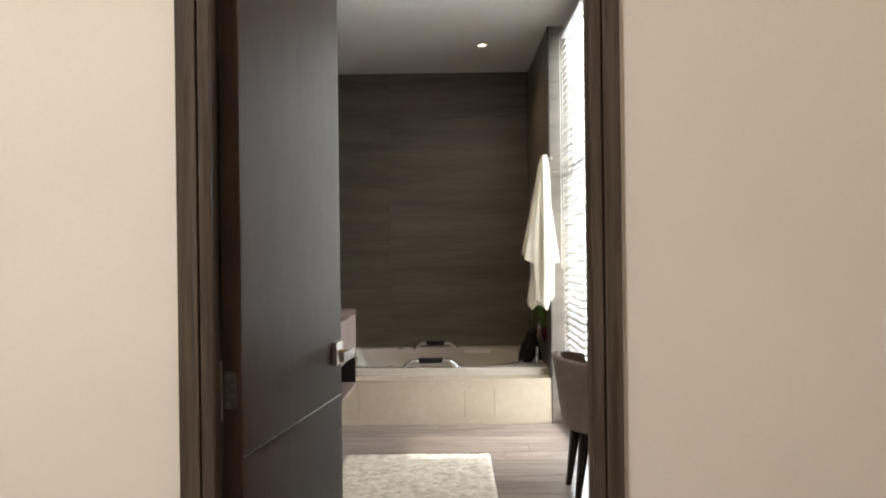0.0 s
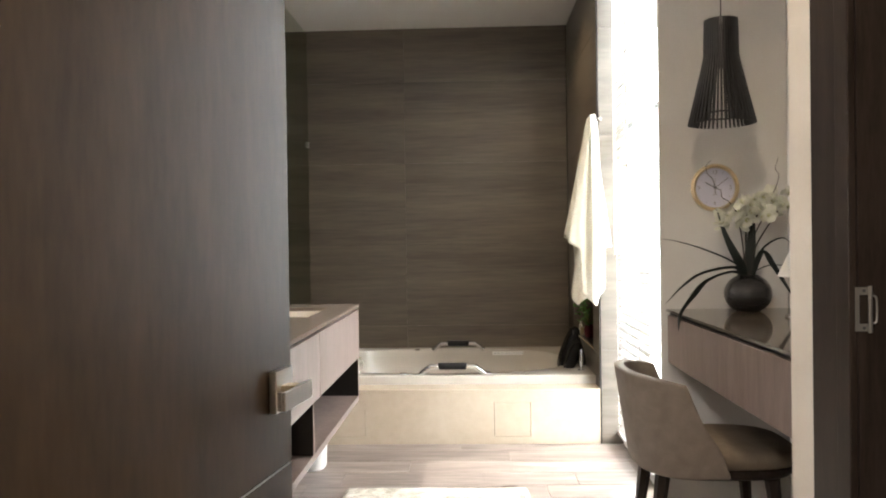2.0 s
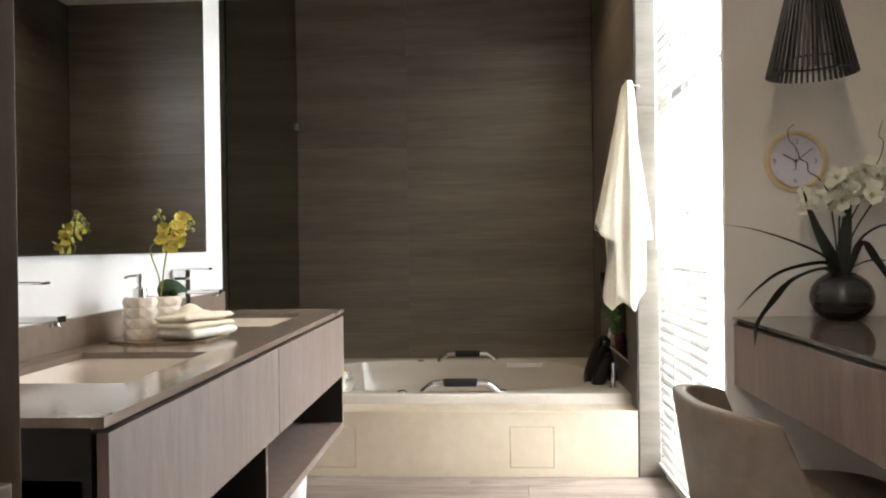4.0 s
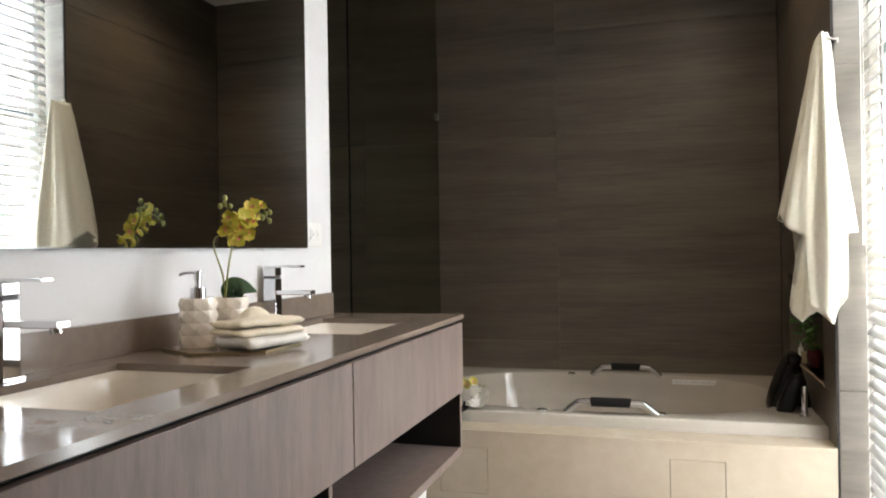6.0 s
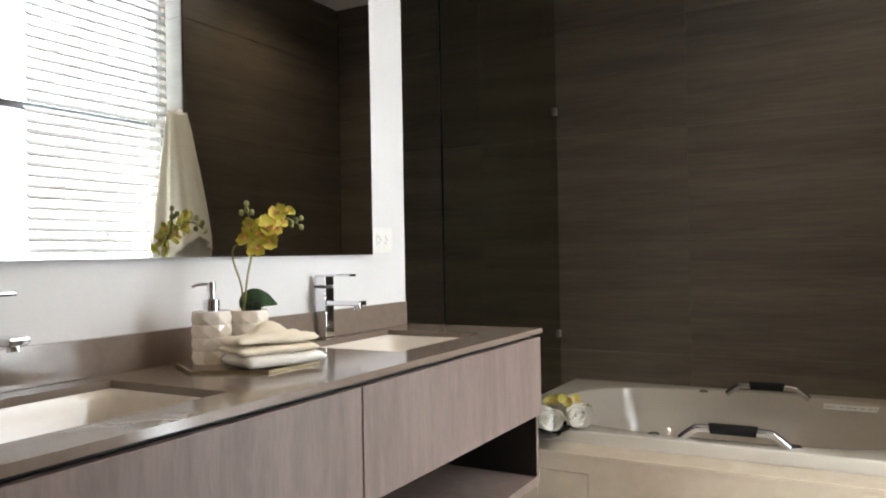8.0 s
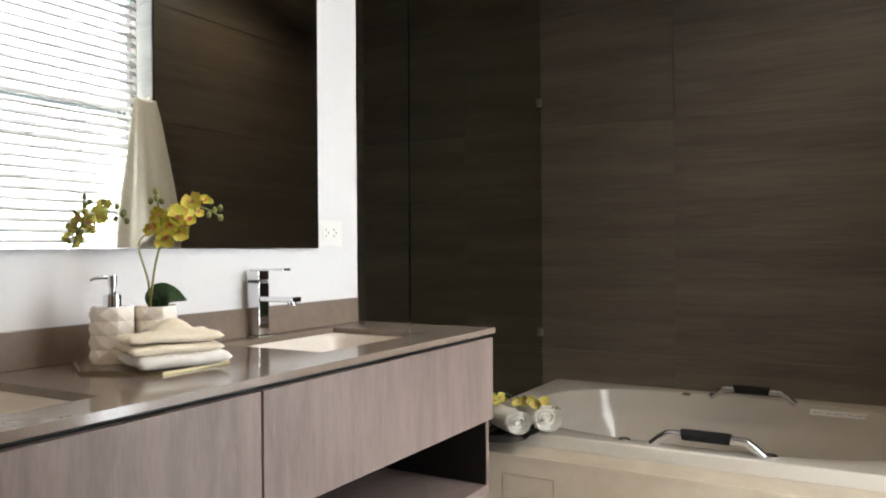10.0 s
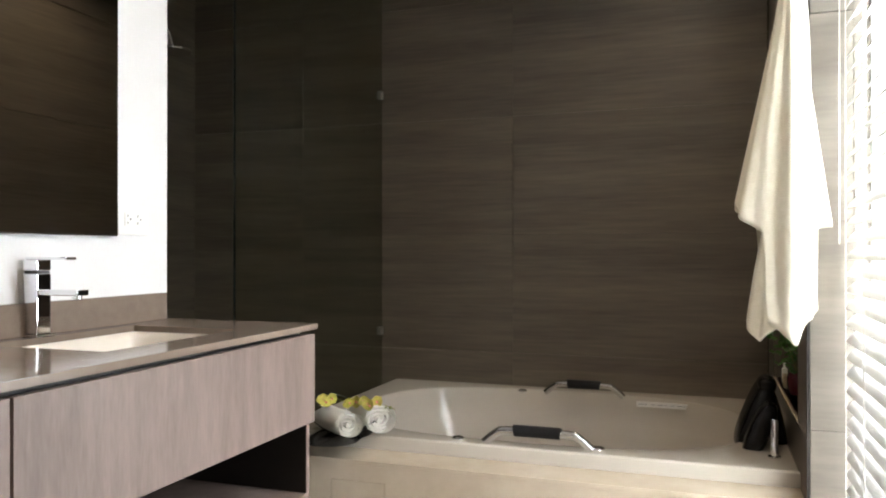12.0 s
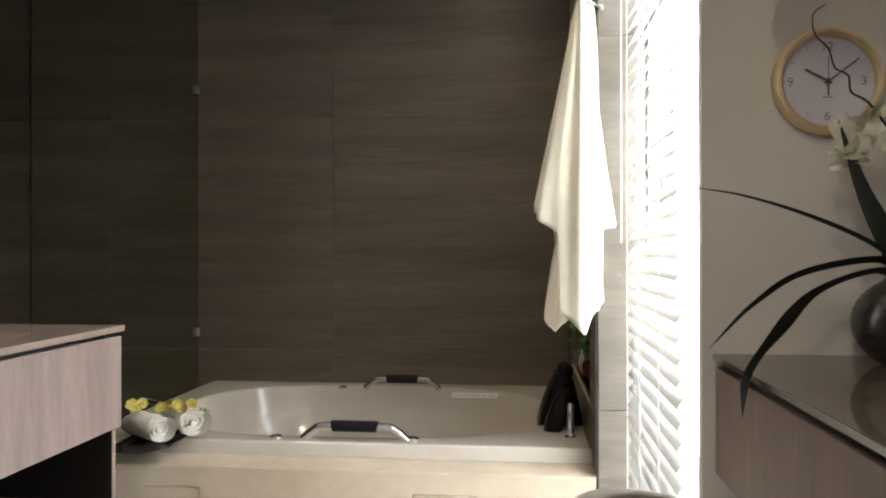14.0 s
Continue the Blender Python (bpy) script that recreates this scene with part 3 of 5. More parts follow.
def grab_handle(x0, x1, y, name_label):
    pts = bend([(x0, y, RZ + 0.001), (x0 + 0.045, y, RZ + 0.037), (x0 + 0.09, y, RZ + 0.050), (x1 - 0.09, y, RZ + 0.050), (x1 - 0.045, y, RZ + 0.037), (x1, y, RZ + 0.001)], 8)
    h = part("grab_handle", tube(pts, 0.0155, 16), M_CHROME, tub, name_label, smooth=True, angle=60)
    part("grip", tube([(x0 + 0.115, y, RZ + 0.051), (x0 + 0.12, y, RZ + 0.052), (x1 - 0.12, y, RZ + 0.052), (x1 - 0.115, y, RZ + 0.051)], 0.022, 18), M_BLACKRUBBER, h, "black rubber grip", smooth=True)


grab_handle(-0.232, 0.173, 6.085, "bent chrome grab handle on the front rim")
grab_handle(-0.211, 0.181, 7.15, "bent chrome grab handle on the back rim")
for x, y in ((-0.343, 6.10), (0.190, 6.115), (-0.33, 7.15)):
    part("air_knob", lathe([(0.024, RZ), (0.024, RZ + 0.004), (0.016, RZ + 0.010), (0.0, RZ + 0.011)], 20, False), M_CHROME, tub, smooth=True).location = (x, y, 0)
part("rim_label", box(0.245, 0.523, 7.126, 7.129, RZ - 0.037, RZ - 0.010), M_PLASTIC, tub, "white printed strip")
part("print", boxes([(0.255 + 0.03 * k, 0.255 + 0.03 * k + (0.024, 0.012, 0.018)[k % 3], 7.1255, 7.1259, RZ - 0.025, RZ - 0.0225) for k in range(9)]), M_FAINTINK, tub, "faint unreadable print on the strip")

headrest = thing("bath_headrest", (0.69, 6.42, RZ), "black rubber two-lobed headrest leaning on the tub rim", "headrest")


def pillow(c, s, m):
    bm = bmesh.new()
    bmesh.ops.create_uvsphere(bm, u_segments=24, v_segments=16, radius=1)
    for q in bm.verts:
        x, y, z = q.co
        q.co = (math.copysign(abs(x) ** 0.7, x) * s[0], math.copysign(abs(y) ** 0.6, y) * s[1], math.copysign(abs(z) ** 0.75, z) * s[2])
    bm.transform(Matrix.Translation(c) @ m)
    return bm


for c_, s_, tilt_, turn_ in (((0.738, 6.45, RZ + 0.112), (0.036, 0.078, 0.150), 22, 5), ((0.752, 6.33, RZ + 0.068), (0.040, 0.062, 0.110), 22, -4)):
    part("lobe", pillow(c_, s_, pose(0, 0, 0, 0, tilt_, turn_)), M_VINYL, headrest, smooth=True)
# strap on the right, widened to cover the dark shadow beside it
part("flap", pillow((0.806, 6.47, RZ + 0.092), (0.032, 0.085, 0.130), pose(0, 0, 0, 0, -13, 3)), M_VINYL, headrest, smooth=True)
part("cap", pillow((0.782, 6.44, RZ + 0.218), (0.034, 0.060, 0.030), pose(0, 0, 0, 0, 6, 0)), M_VINYL, headrest, smooth=True)
spray = thing("hand_shower", (0.79, 6.20, RZ), "slim chrome hand shower standing in the tub rim", "hand shower")
part("collar", lathe([(0.022, RZ), (0.022, RZ + 0.006), (0.014, RZ + 0.008)], 20), M_CHROME, spray, smooth=True).location = (0.0, 0.0, -RZ)
part("wand", lathe([(0.0125, RZ + 0.008), (0.0125, RZ + 0.128), (0.010, RZ + 0.134)], 20), M_CHROME, spray, smooth=True).location = (0.0, 0.0, -RZ)
for o in spray.children:
    o.data.transform(Matrix.Translation((0.79, 6.20, RZ)))

# ---- shower ----
screen = thing("shower_screen", (-1.19, 6.6, 0), "clear greenish glass shower screen fixed beside the tub", "shower screen")
part("glass_panel", box(-1.194, -1.186, 5.862, BACK - 0.012, 0.30, CEIL - 0.02), M_GLASS, screen)
part("glass_edge", box(-1.1945, -1.1855, 5.858, 5.8615, 0.30, CEIL - 0.02), M_GLASSEDGE, screen)
for z in (0.655, 2.0):
    part("clip", box(-1.203, -1.177, BACK - 0.05, BACK - 0.011, z - 0.022, z + 0.022, 0.003), M_HINGE, screen, "small square metal clip")
structure("curb", boxes([(-1.24, -1.101, 5.88, BACK - 0.010, 0, 0.298)]), M_TILE, "low dark tiled curb between tub and shower", "curb")
shower = thing("rain_shower", (-2.47, 6.79, 2.3), "chrome rain shower head on a bent wall arm", "shower head")
part("arm", tube(bend([(-2.462, 6.79, 2.30), (-2.38, 6.79, 2.36), (-2.27, 6.79, 2.34), (-2.23, 6.79, 2.25)]), 0.010, 12), M_CHROME, shower, smooth=True)
bm = lathe([(0.012, 0.03), (0.03, 0.015), (0.10, 0.006), (0.10, -0.004), (0.0, -0.005)], 32, False)
bm.transform(Matrix.Translation((-2.23, 6.79, 2.22)))
part("rose", bm, M_CHROME, shower, smooth=True)

# ---- vanity ----
VX, VY0, VY1, CT = -0.483, 3.230, 5.232, 0.904
vanity = thing("vanity_cabinet", (-0.75, 4.2, 0.40), "wall-hung double vanity cabinet in taupe oak with open black shelves below", "vanity")
gy = 4.229
part("carcass", boxes([(LEFT, -0.530, VY0 + 0.02, VY1 - 0.045, 0.628, 0.80), (LEFT, -0.515, VY0 + 0.02, VY0 + 0.035, 0.44, 0.887),
                       (-0.545, -0.515, VY0 + 0.035, VY1 - 0.045, 0.80, 0.887)]), M_BLACKBOARD, vanity, "black inner body")
part("end_panel", box(LEFT, -0.487, VY1 - 0.060, VY1 - 0.046, 0.44, 0.628), M_BLACKBOARD, vanity)
part("end_panel", box(-0.487, -0.484, VY1 - 0.062, VY1 - 0.046, 0.44, 0.627), M_DRAWER, vanity, "taupe oak edge of the open shelf")
part("end_panel", box(LEFT, -0.506, VY1 - 0.0445, VY1 - 0.034, 0.41, 0.6275), M_DRAWER, vanity, "taupe oak end panel")
part("end_panel", box(LEFT, -0.506, VY1 - 0.0445, VY1 - 0.002, 0.6285, 0.875), M_DRAWER, vanity, "taupe oak end of the drawer box")
for y0, y1 in ((VY0 + 0.018, gy - 0.003), (gy + 0.003, VY1 - 0.013)):
    part("drawer_front", box(-0.505, -0.485, y0, y1, 0.629, 0.876, 0.0012), M_DRAWER, vanity, "flat handleless taupe oak drawer front")
part("divider", box(LEFT, -0.487, 4.090, 4.104, 0.44, 0.628), M_BLACKBOARD, vanity)
part("divider", box(-0.4868, -0.4845, 4.089, 4.105, 0.441, 0.6275), M_DRAWER, vanity, "taupe oak edge of the divider")
part("shelf_back", box(LEFT, LEFT + 0.012, VY0 + 0.04, VY1 - 0.065, 0.44, 0.627), M_BLACKBOARD, vanity)
part("shelf", box(LEFT, -0.486, VY0 + 0.02, VY1 - 0.046, 0.412, 0.439, 0.001), M_DRAWER, vanity, "taupe oak bottom shelf")

top = thing("vanity_countertop", (-0.75, 4.2, 0.888), "glossy taupe quartz countertop with two sink cut-outs and upstand", "countertop")
SINKS = [(-0.915, -0.590, 3.525, 3.957), (-0.935, -0.600, 4.550, 5.015)]
S1, S2 = SINKS
bm = plate([LEFT, S2[0], S1[0], S2[1], S1[1], VX], [VY0, S1[2], S1[3], S2[2], S2[3], VY1], [(2, 1), (3, 1), (1, 3), (2, 3)], 0.888, CT)
part("slab", bm, M_COUNTER, top, "glossy taupe quartz slab")
part("upstand", box(LEFT, LEFT + 0.018, VY0, VY1 - 0.022, CT + 0.0003, CT + 0.080, 0.001), M_COUNTER, top, "taupe quartz upstand")


def sink(x0, x1, y0, y1):
    s = thing("sink", ((x0 + x1) / 2, (y0 + y1) / 2, 0.76), "rectangular white undermount ceramic basin under the quartz top", "sink", "vanity basins")
    bm = bmesh.new()
    rs = []
    mx, my = (x0 + x1) / 2, (y0 + y1) / 2
    for g, z, p in ((0.014, 0.8875, 9), (0.002, 0.8875, 9), (-0.006, 0.872, 8), (-0.02, 0.80, 7), (-0.035, 0.775, 6), (-0.07, 0.765, 5), (-0.13, 0.760, 4)):
        r = []
        for i in range(64):
            t = 2 * math.pi * i / 64 + math.pi / 64
            c, s2 = math.cos(t), math.sin(t)
            hx, hy = (x1 - x0) / 2 + g, (y1 - y0) / 2 + g
            r.append(bm.verts.new((mx + hx * math.copysign(abs(c) ** (2 / p), c), my + hy * math.copysign(abs(s2) ** (2 / p), s2), z)))
        rs.append(r)
    for a, b in zip(rs, rs[1:]):
        for i in range(64):
            bm.faces.new((a[i], a[(i + 1) % 64], b[(i + 1) % 64], b[i]))
    bm.faces.new(rs[-1])
    part("bowl", bm, M_CERAMIC, s, smooth=True, angle=60)
    bm = lathe([(0.022, 0.761), (0.022, 0.764), (0.0, 0.765)], 20, False)
    bm.transform(Matrix.Translation((mx, my, 0)))
    part("drain", bm, M_CHROME, s, "round chrome drain", smooth=True)


for s_ in SINKS:
    sink(*s_)


def faucet(y):
    f = thing("faucet", (-0.967, y, CT), "square chrome single-lever faucet on the quartz top", "faucet", "vanity faucets")
    x = -0.967
    part("base_plate", box(x - 0.028, x + 0.028, y - 0.026, y + 0.026, CT, CT + 0.006, 0.0015), M_CHROME, f)
    part("body", box(x - 0.022, x + 0.022, y - 0.020, y + 0.020, CT + 0.006, CT + 0.150, 0.002), M_CHROME, f)
    part("spout", box(x + 0.0225, x + 0.140, y - 0.018, y + 0.018, CT + 0.100, CT + 0.114, 0.002), M_CHROME, f)
    bm = tube([(x + 0.122, y, CT + 0.100), (x + 0.124, y, CT + 0.090)], 0.011, 16)
    part("aerator", bm, M_CHROME, f, smooth=True)
    part("collar", box(x - 0.020, x + 0.020, y - 0.018, y + 0.018, CT + 0.151, CT + 0.158), M_INK, f)
    part("cap", box(x - 0.022, x + 0.022, y - 0.020, y + 0.020, CT + 0.159, CT + 0.184, 0.002), M_CHROME, f)
    part("lever", box(x - 0.020, x + 0.105, y - 0.016, y + 0.016, CT + 0.1845, CT + 0.191, 0.0015), M_CHROME, f)


faucet(3.715)
faucet(4.722)

mirror = thing("wall_mirror", (LEFT, 4.2, 1.153), "large frameless wall mirror with bright edges over the vanity", "mirror")
part("backing", box(LEFT + 0.0, LEFT + 0.010, 3.30, 4.985, 1.165, 2.60), M_PLASTIC, mirror)
part("mirror_glass", box(LEFT + 0.0105, LEFT + 0.016, 3.28, 5.004, 1.153, 2.62), M_MIRROR, mirror)
part("edge_trim", box(LEFT + 0.0102, LEFT + 0.0162, 5.0042, 5.0062, 1.153, 2.62), M_EDGE, mirror)
part("edge_trim", box(LEFT + 0.0102, LEFT + 0.0162, 3.28, 5.004, 1.1505, 1.1528), M_EDGE, mirror)

outlet = thing("power_outlet", (LEFT, 5.08, 1.21), "white double power outlet plate on the wall beside the mirror", "power outlet")
part("plate", box(LEFT, LEFT + 0.006, 5.020, 5.140, 1.155, 1.240, 0.002), M_PLASTIC, outlet)
part("socket_block", box(LEFT + 0.0062, LEFT + 0.009, 5.043, 5.117, 1.180, 1.220, 0.001), M_PLASTIC, outlet)
for yy in (5.052, 5.092):
    part("slot", boxes([(LEFT + 0.0088, LEFT + 0.0094, yy, yy + 0.003, 1.186, 1.193), (LEFT + 0.0088, LEFT + 0.0094, yy, yy + 0.003, 1.206, 1.213),
                        (LEFT + 0.0088, LEFT + 0.0094, yy + 0.010, yy + 0.015, 1.198, 1.203)]), M_INK, outlet)

# ---- things on the vanity ----
tray = single("tray", bmesh.new(), M_COUNTER, "thin hexagonal taupe tray with a pale edge on the countertop", "tray")
bm = bmesh.new()
hexa = [(x + 0.008, y - 0.016) for x, y in [(-0.955, 4.166), (-0.829, 4.093), (-0.675, 4.165), (-0.670, 4.335), (-0.80, 4.405), (-0.950, 4.335)]]
lo = [bm.verts.new((x, y, CT + 0.0005)) for x, y in hexa]
hi = [bm.verts.new((x, y, CT + 0.006)) for x, y in hexa]
bm.faces.new(lo[::-1]), bm.faces.new(hi)
for i in range(6):
    bm.faces.new((lo[i], lo[(i + 1) % 6], hi[(i + 1) % 6], hi[i]))
tray.data = mesh_of("tray", bm, material("dull_gold_edge", (0.30, 0.25, 0.15), 0.38, 0.8))
bm = bmesh.new()
hi = [bm.verts.new((-0.812 + (x + 0.812) * 0.97, 4.234 + (y - 4.234) * 0.97, CT + 0.0065)) for x, y in hexa]
bm.faces.new(hi)
inlay = new("tray_top", mesh_of("tray_top", bm, M_COUNTER))
inlay.parent = tray


def faceted(name_mat, r, h, z0, n=8, rows=4):
    """A cup whose wall is a lattice of raised diamonds."""
    bm = bmesh.new()
    rings = []
    m = n * 2
    for j in range(rows * 2 + 1):
        z = z0 + h * j / (rows * 2)
        ring = []
        for i in range(m):
            peak = (i + j) % 2 == 0 and 0 < j < rows * 2 and (j % 2 == 1)
            rad = (r + (0.0045 if peak else 0.0)) if 0 < j < rows * 2 else r - 0.001
            t = 2 * math.pi * i / m
            ring.append(bm.verts.new((rad * math.cos(t), rad * math.sin(t), z)))
        rings.append(ring)
    for j, (a, b) in enumerate(zip(rings, rings[1:])):
        for i in range(m):
            k = (i + 1) % m
            if (i + j) % 2:
                bm.faces.new((a[i], a[k], b[i])), bm.faces.new((a[k], b[k], b[i]))
            else:
                bm.faces.new((a[i], b[k], b[i])), bm.faces.new((a[i], a[k], b[k]))
    bm.faces.new(rings[0][::-1])
    return bm, rings[-1]


TZ = CT + 0.0068
sx, sy = -0.872, 4.190
soap = thing("soap_dispenser", (sx, sy, TZ), "white faceted ceramic soap dispenser with chrome pump on the tray", "soap dispenser")
bm, rim_ = faceted("c", 0.043, 0.118, TZ)
bm.faces.new(rim_)
bm.transform(Matrix.Translation((sx, sy, 0)))
part("bottle", bm, M_CERAMIC, soap)
bm = lathe([(0.019, TZ + 0.118), (0.0185, TZ + 0.142), (0.010, TZ + 0.143), (0.007, TZ + 0.146), (0.007, TZ + 0.160), (0.0095, TZ + 0.161), (0.0095, TZ + 0.183), (0.0, TZ + 0.184)], 24, False)
bm.transform(Matrix.Translation((sx, sy, 0)))
pump = part("pump", bm, M_CHROME, soap, "chrome pump", smooth=True)
part("spout", tube(bend([(sx, sy, TZ + 0.178), (sx - 0.02, sy - 0.018, TZ + 0.178), (sx - 0.032, sy - 0.028, TZ + 0.173)], 5), 0.0035, 8), M_CHROME, pump, smooth=True)


def petal(size, cup=0.25, width=0.75):
    """A rounded petal along +x from the origin, slightly cupped."""
    bm = bmesh.new()
    rows = []
    for i in range(6):
        u = i / 5
        w = width * size * 0.5 * math.sqrt(max(0.0, 1 - (1.7 * (u - 0.56)) ** 2)) ** 0.9 * min(1, 0.35 + 1.4 * u) + 0.0006
        rows.append([bm.verts.new((u * size, w * s_, cup * size * (u * u - 0.5 * u) + abs(s_) * size * 0.10)) for s_ in (-1, -0.5, 0, 0.5, 1)])
    for a, b in zip(rows, rows[1:]):
        for k in range(4):
            bm.faces.new((a[k], a[k + 1], b[k + 1], b[k]))
    return bm


def flower(parent, place, aim, size, mat, mid, rnd, wild=0.0):
    """Five petals and a lip; one mesh for the petals, one for the centre."""
    aimq = Vector(aim).normalized().to_track_quat("Z", "Y").to_matrix().to_4x4()
    bm = bmesh.new()
    for k in range(5):
        merge(bm, petal(size * (1.0 if k % 2 else 0.9) * (1 + wild * rnd.uniform(-0.35, 0.3)), 0.3 + wild * rnd.uniform(-0.5, 0.9), (1.15 if k in (1, 4) else 0.85) - 0.25 * wild * rnd.random()), pose(0, 0, 0.0006 * k, wild * rnd.uniform(-35, 35), -12 - 16 * wild + rnd.uniform(-8, 8) * (1 + 3 * wild), 72 * k + rnd.uniform(-8, 8) * (1 + wild)))
    bm.transform(Matrix.Translation(place) @ aimq)
    fl = part("flower", bm, mat, parent, smooth=True)
    bm = bmesh.new()
    for k in range(3):
        merge(bm, petal(size * 0.38, 0.8, 0.8), pose(0, 0, 0.004, 0, -40, 120 * k + 20))
    bm.transform(Matrix.Translation(place) @ aimq)
    part("lip", bm, mid, fl, smooth=True)


def leaf_blade(points, width, fold=0.2, tipw=0.1, base=0.35, broad=(0, 0, 1)):
    """A strap leaf along points."""
    pts = bend(points, 7)
    bm = bmesh.new()
    rows = []
    n = len(pts)
    for i, p in enumerate(pts):
        d = (pts[min(i + 1, n - 1)] - pts[max(i - 1, 0)]).normalized()
        side = d.cross(Vector(broad))
        side = side.normalized() if side.length > 1e-3 else Vector((1, 0, 0))
        up = side.cross(d)
        u = i / (n - 1)
        w = width * 0.5 * (base + (1 - base) * math.sin(math.pi * min(u * 1.25, 0.5 + u * 0.5) * 0.98)) * (1 - u ** 4 * (1 - tipw))
        rows.append([bm.verts.new(p + side * w * s_ + up * abs(s_) * w * fold) for s_ in (-1, 0, 1)])
    for a, b in zip(rows, rows[1:]):
        for k in range(2):
            bm.faces.new((a[k], a[k + 1], b[k + 1], b[k]))
    return bm


rnd = random.Random(4)
ox, oy = -0.835, 4.272
orchid = thing("orchid_pot", (ox, oy, TZ), "yellow artificial orchid in a white faceted ceramic cup on the tray", "potted orchid")
bm, rim_ = faceted("c", 0.0435, 0.115, TZ)
bm.transform(Matrix.Translation((ox, oy, 0)))
part("cup", bm, M_CERAMIC, orchid)
bm = lathe([(0.0420, TZ + 0.105), (0.0, TZ + 0.107)], 20, False)
bm.transform(Matrix.Translation((ox, oy, 0)))
part("moss", bm, M_LEAF, orchid)
stemA = [(ox - 0.008, oy - 0.01, TZ + 0.105), (ox - 0.012, oy - 0.012, TZ + 0.17), (ox - 0.03, oy - 0.02, TZ + 0.235), (ox - 0.035, oy - 0.01, TZ + 0.262), (ox - 0.015, oy + 0.0, TZ + 0.275)]
stemB = [(ox - 0.008, oy - 0.01, TZ + 0.105), (ox + 0.0, oy - 0.005, TZ + 0.19), (ox + 0.004, oy + 0.01, TZ + 0.26), (ox - 0.012, oy + 0.022, TZ + 0.31), (ox - 0.022, oy + 0.019, TZ + 0.36)]
stemC = [(ox + 0.004, oy + 0.01, TZ + 0.26), (ox + 0.01, oy + 0.05, TZ + 0.315), (ox + 0.012, oy + 0.112, TZ + 0.335), (ox + 0.02, oy + 0.169, TZ + 0.315)]
for st, r in ((stemA, 0.0024), (stemB, 0.0026), (stemC, 0.0018)):
    part("stem", tube(bend(st, 6), r, 8, 0.7), M_STEM, orchid, smooth=True)
for dx, dy, dz, ax_ in ((-0.015, -0.005, 0.315, (0.6, -0.8, 0.1)), (0.012, 0.01, 0.290, (0.7, -0.9, -0.1)), (0.004, 0.035, 0.320, (0.9, -0.3, 0.2)), (-0.01, -0.022, 0.285, (0.2, -1, -0.2)),
                        (0.02, 0.035, 0.275, (0.9, -0.5, -0.2)), (0.012, 0.085, 0.345, (0.5, -0.6, 0.6)), (0.016, 0.062, 0.305, (0.9, -0.1, 0.1)), (-0.005, 0.0, 0.26, (0.5, -0.8, -0.5)), (0.01, 0.095, 0.325, (0.8, 0.2, 0.0)),
                        (0.022, 0.02, 0.305, (0.9, -0.6, 0.3)), (0.012, 0.05, 0.292, (0.8, -0.2, -0.5)), (-0.012, 0.012, 0.300, (-0.6, 0.3, 0.2)), (-0.012, 0.05, 0.318, (-0.8, 0.2, 0.1)), (0.018, -0.012, 0.262, (0.8, -0.9, -0.6)), (0.014, 0.125, 0.352, (0.7, -0.3, 0.4))):
    flower(orchid, (ox + dx + 0.002, oy + 0.030 + (dy - 0.02) * 0.80 + 0.006, TZ + 0.305 + (dz - 0.305) * 0.9), ax_, rnd.uniform(0.020, 0.025), M_YELLOW, M_PINK, rnd, 0.55)
for dx, dy, dz in ((-0.022, 0.005, 0.366), (-0.034, 0.0, 0.345), (-0.012, 0.012, 0.345), (-0.03, 0.014, 0.352), (0.02, 0.155, 0.312), (0.016, 0.14, 0.33), (0.02, 0.125, 0.348), (0.024, 0.15, 0.335), (0.018, 0.12, 0.318)):
    bm = bmesh.new()
    bmesh.ops.create_icosphere(bm, subdivisions=2, radius=0.0065)
    bm.transform(Matrix.Translation((ox + dx, oy + dy + 0.014, TZ + dz)) @ Matrix.Diagonal((1, 1, 1.25, 1)))
    part("bud", bm, M_STEM, orchid, smooth=True)
part("leaf", leaf_blade([(ox, oy, TZ + 0.105), (ox + 0.012, oy + 0.002, TZ + 0.128), (ox + 0.030, oy + 0.012, TZ + 0.138), (ox + 0.056, oy + 0.034, TZ + 0.126)], 0.074, 0.1, 0.1, 0.45, (0.7, -0.6, 0.5)), M_LEAF, orchid, "broad dark green leaf", smooth=True)
part("leaf", leaf_blade([(ox, oy, TZ + 0.105), (ox + 0.01, oy + 0.01, TZ + 0.13), (ox + 0.03, oy + 0.005, TZ + 0.135)], 0.03, 0.15, 0.25), M_LEAF, orchid, smooth=True)


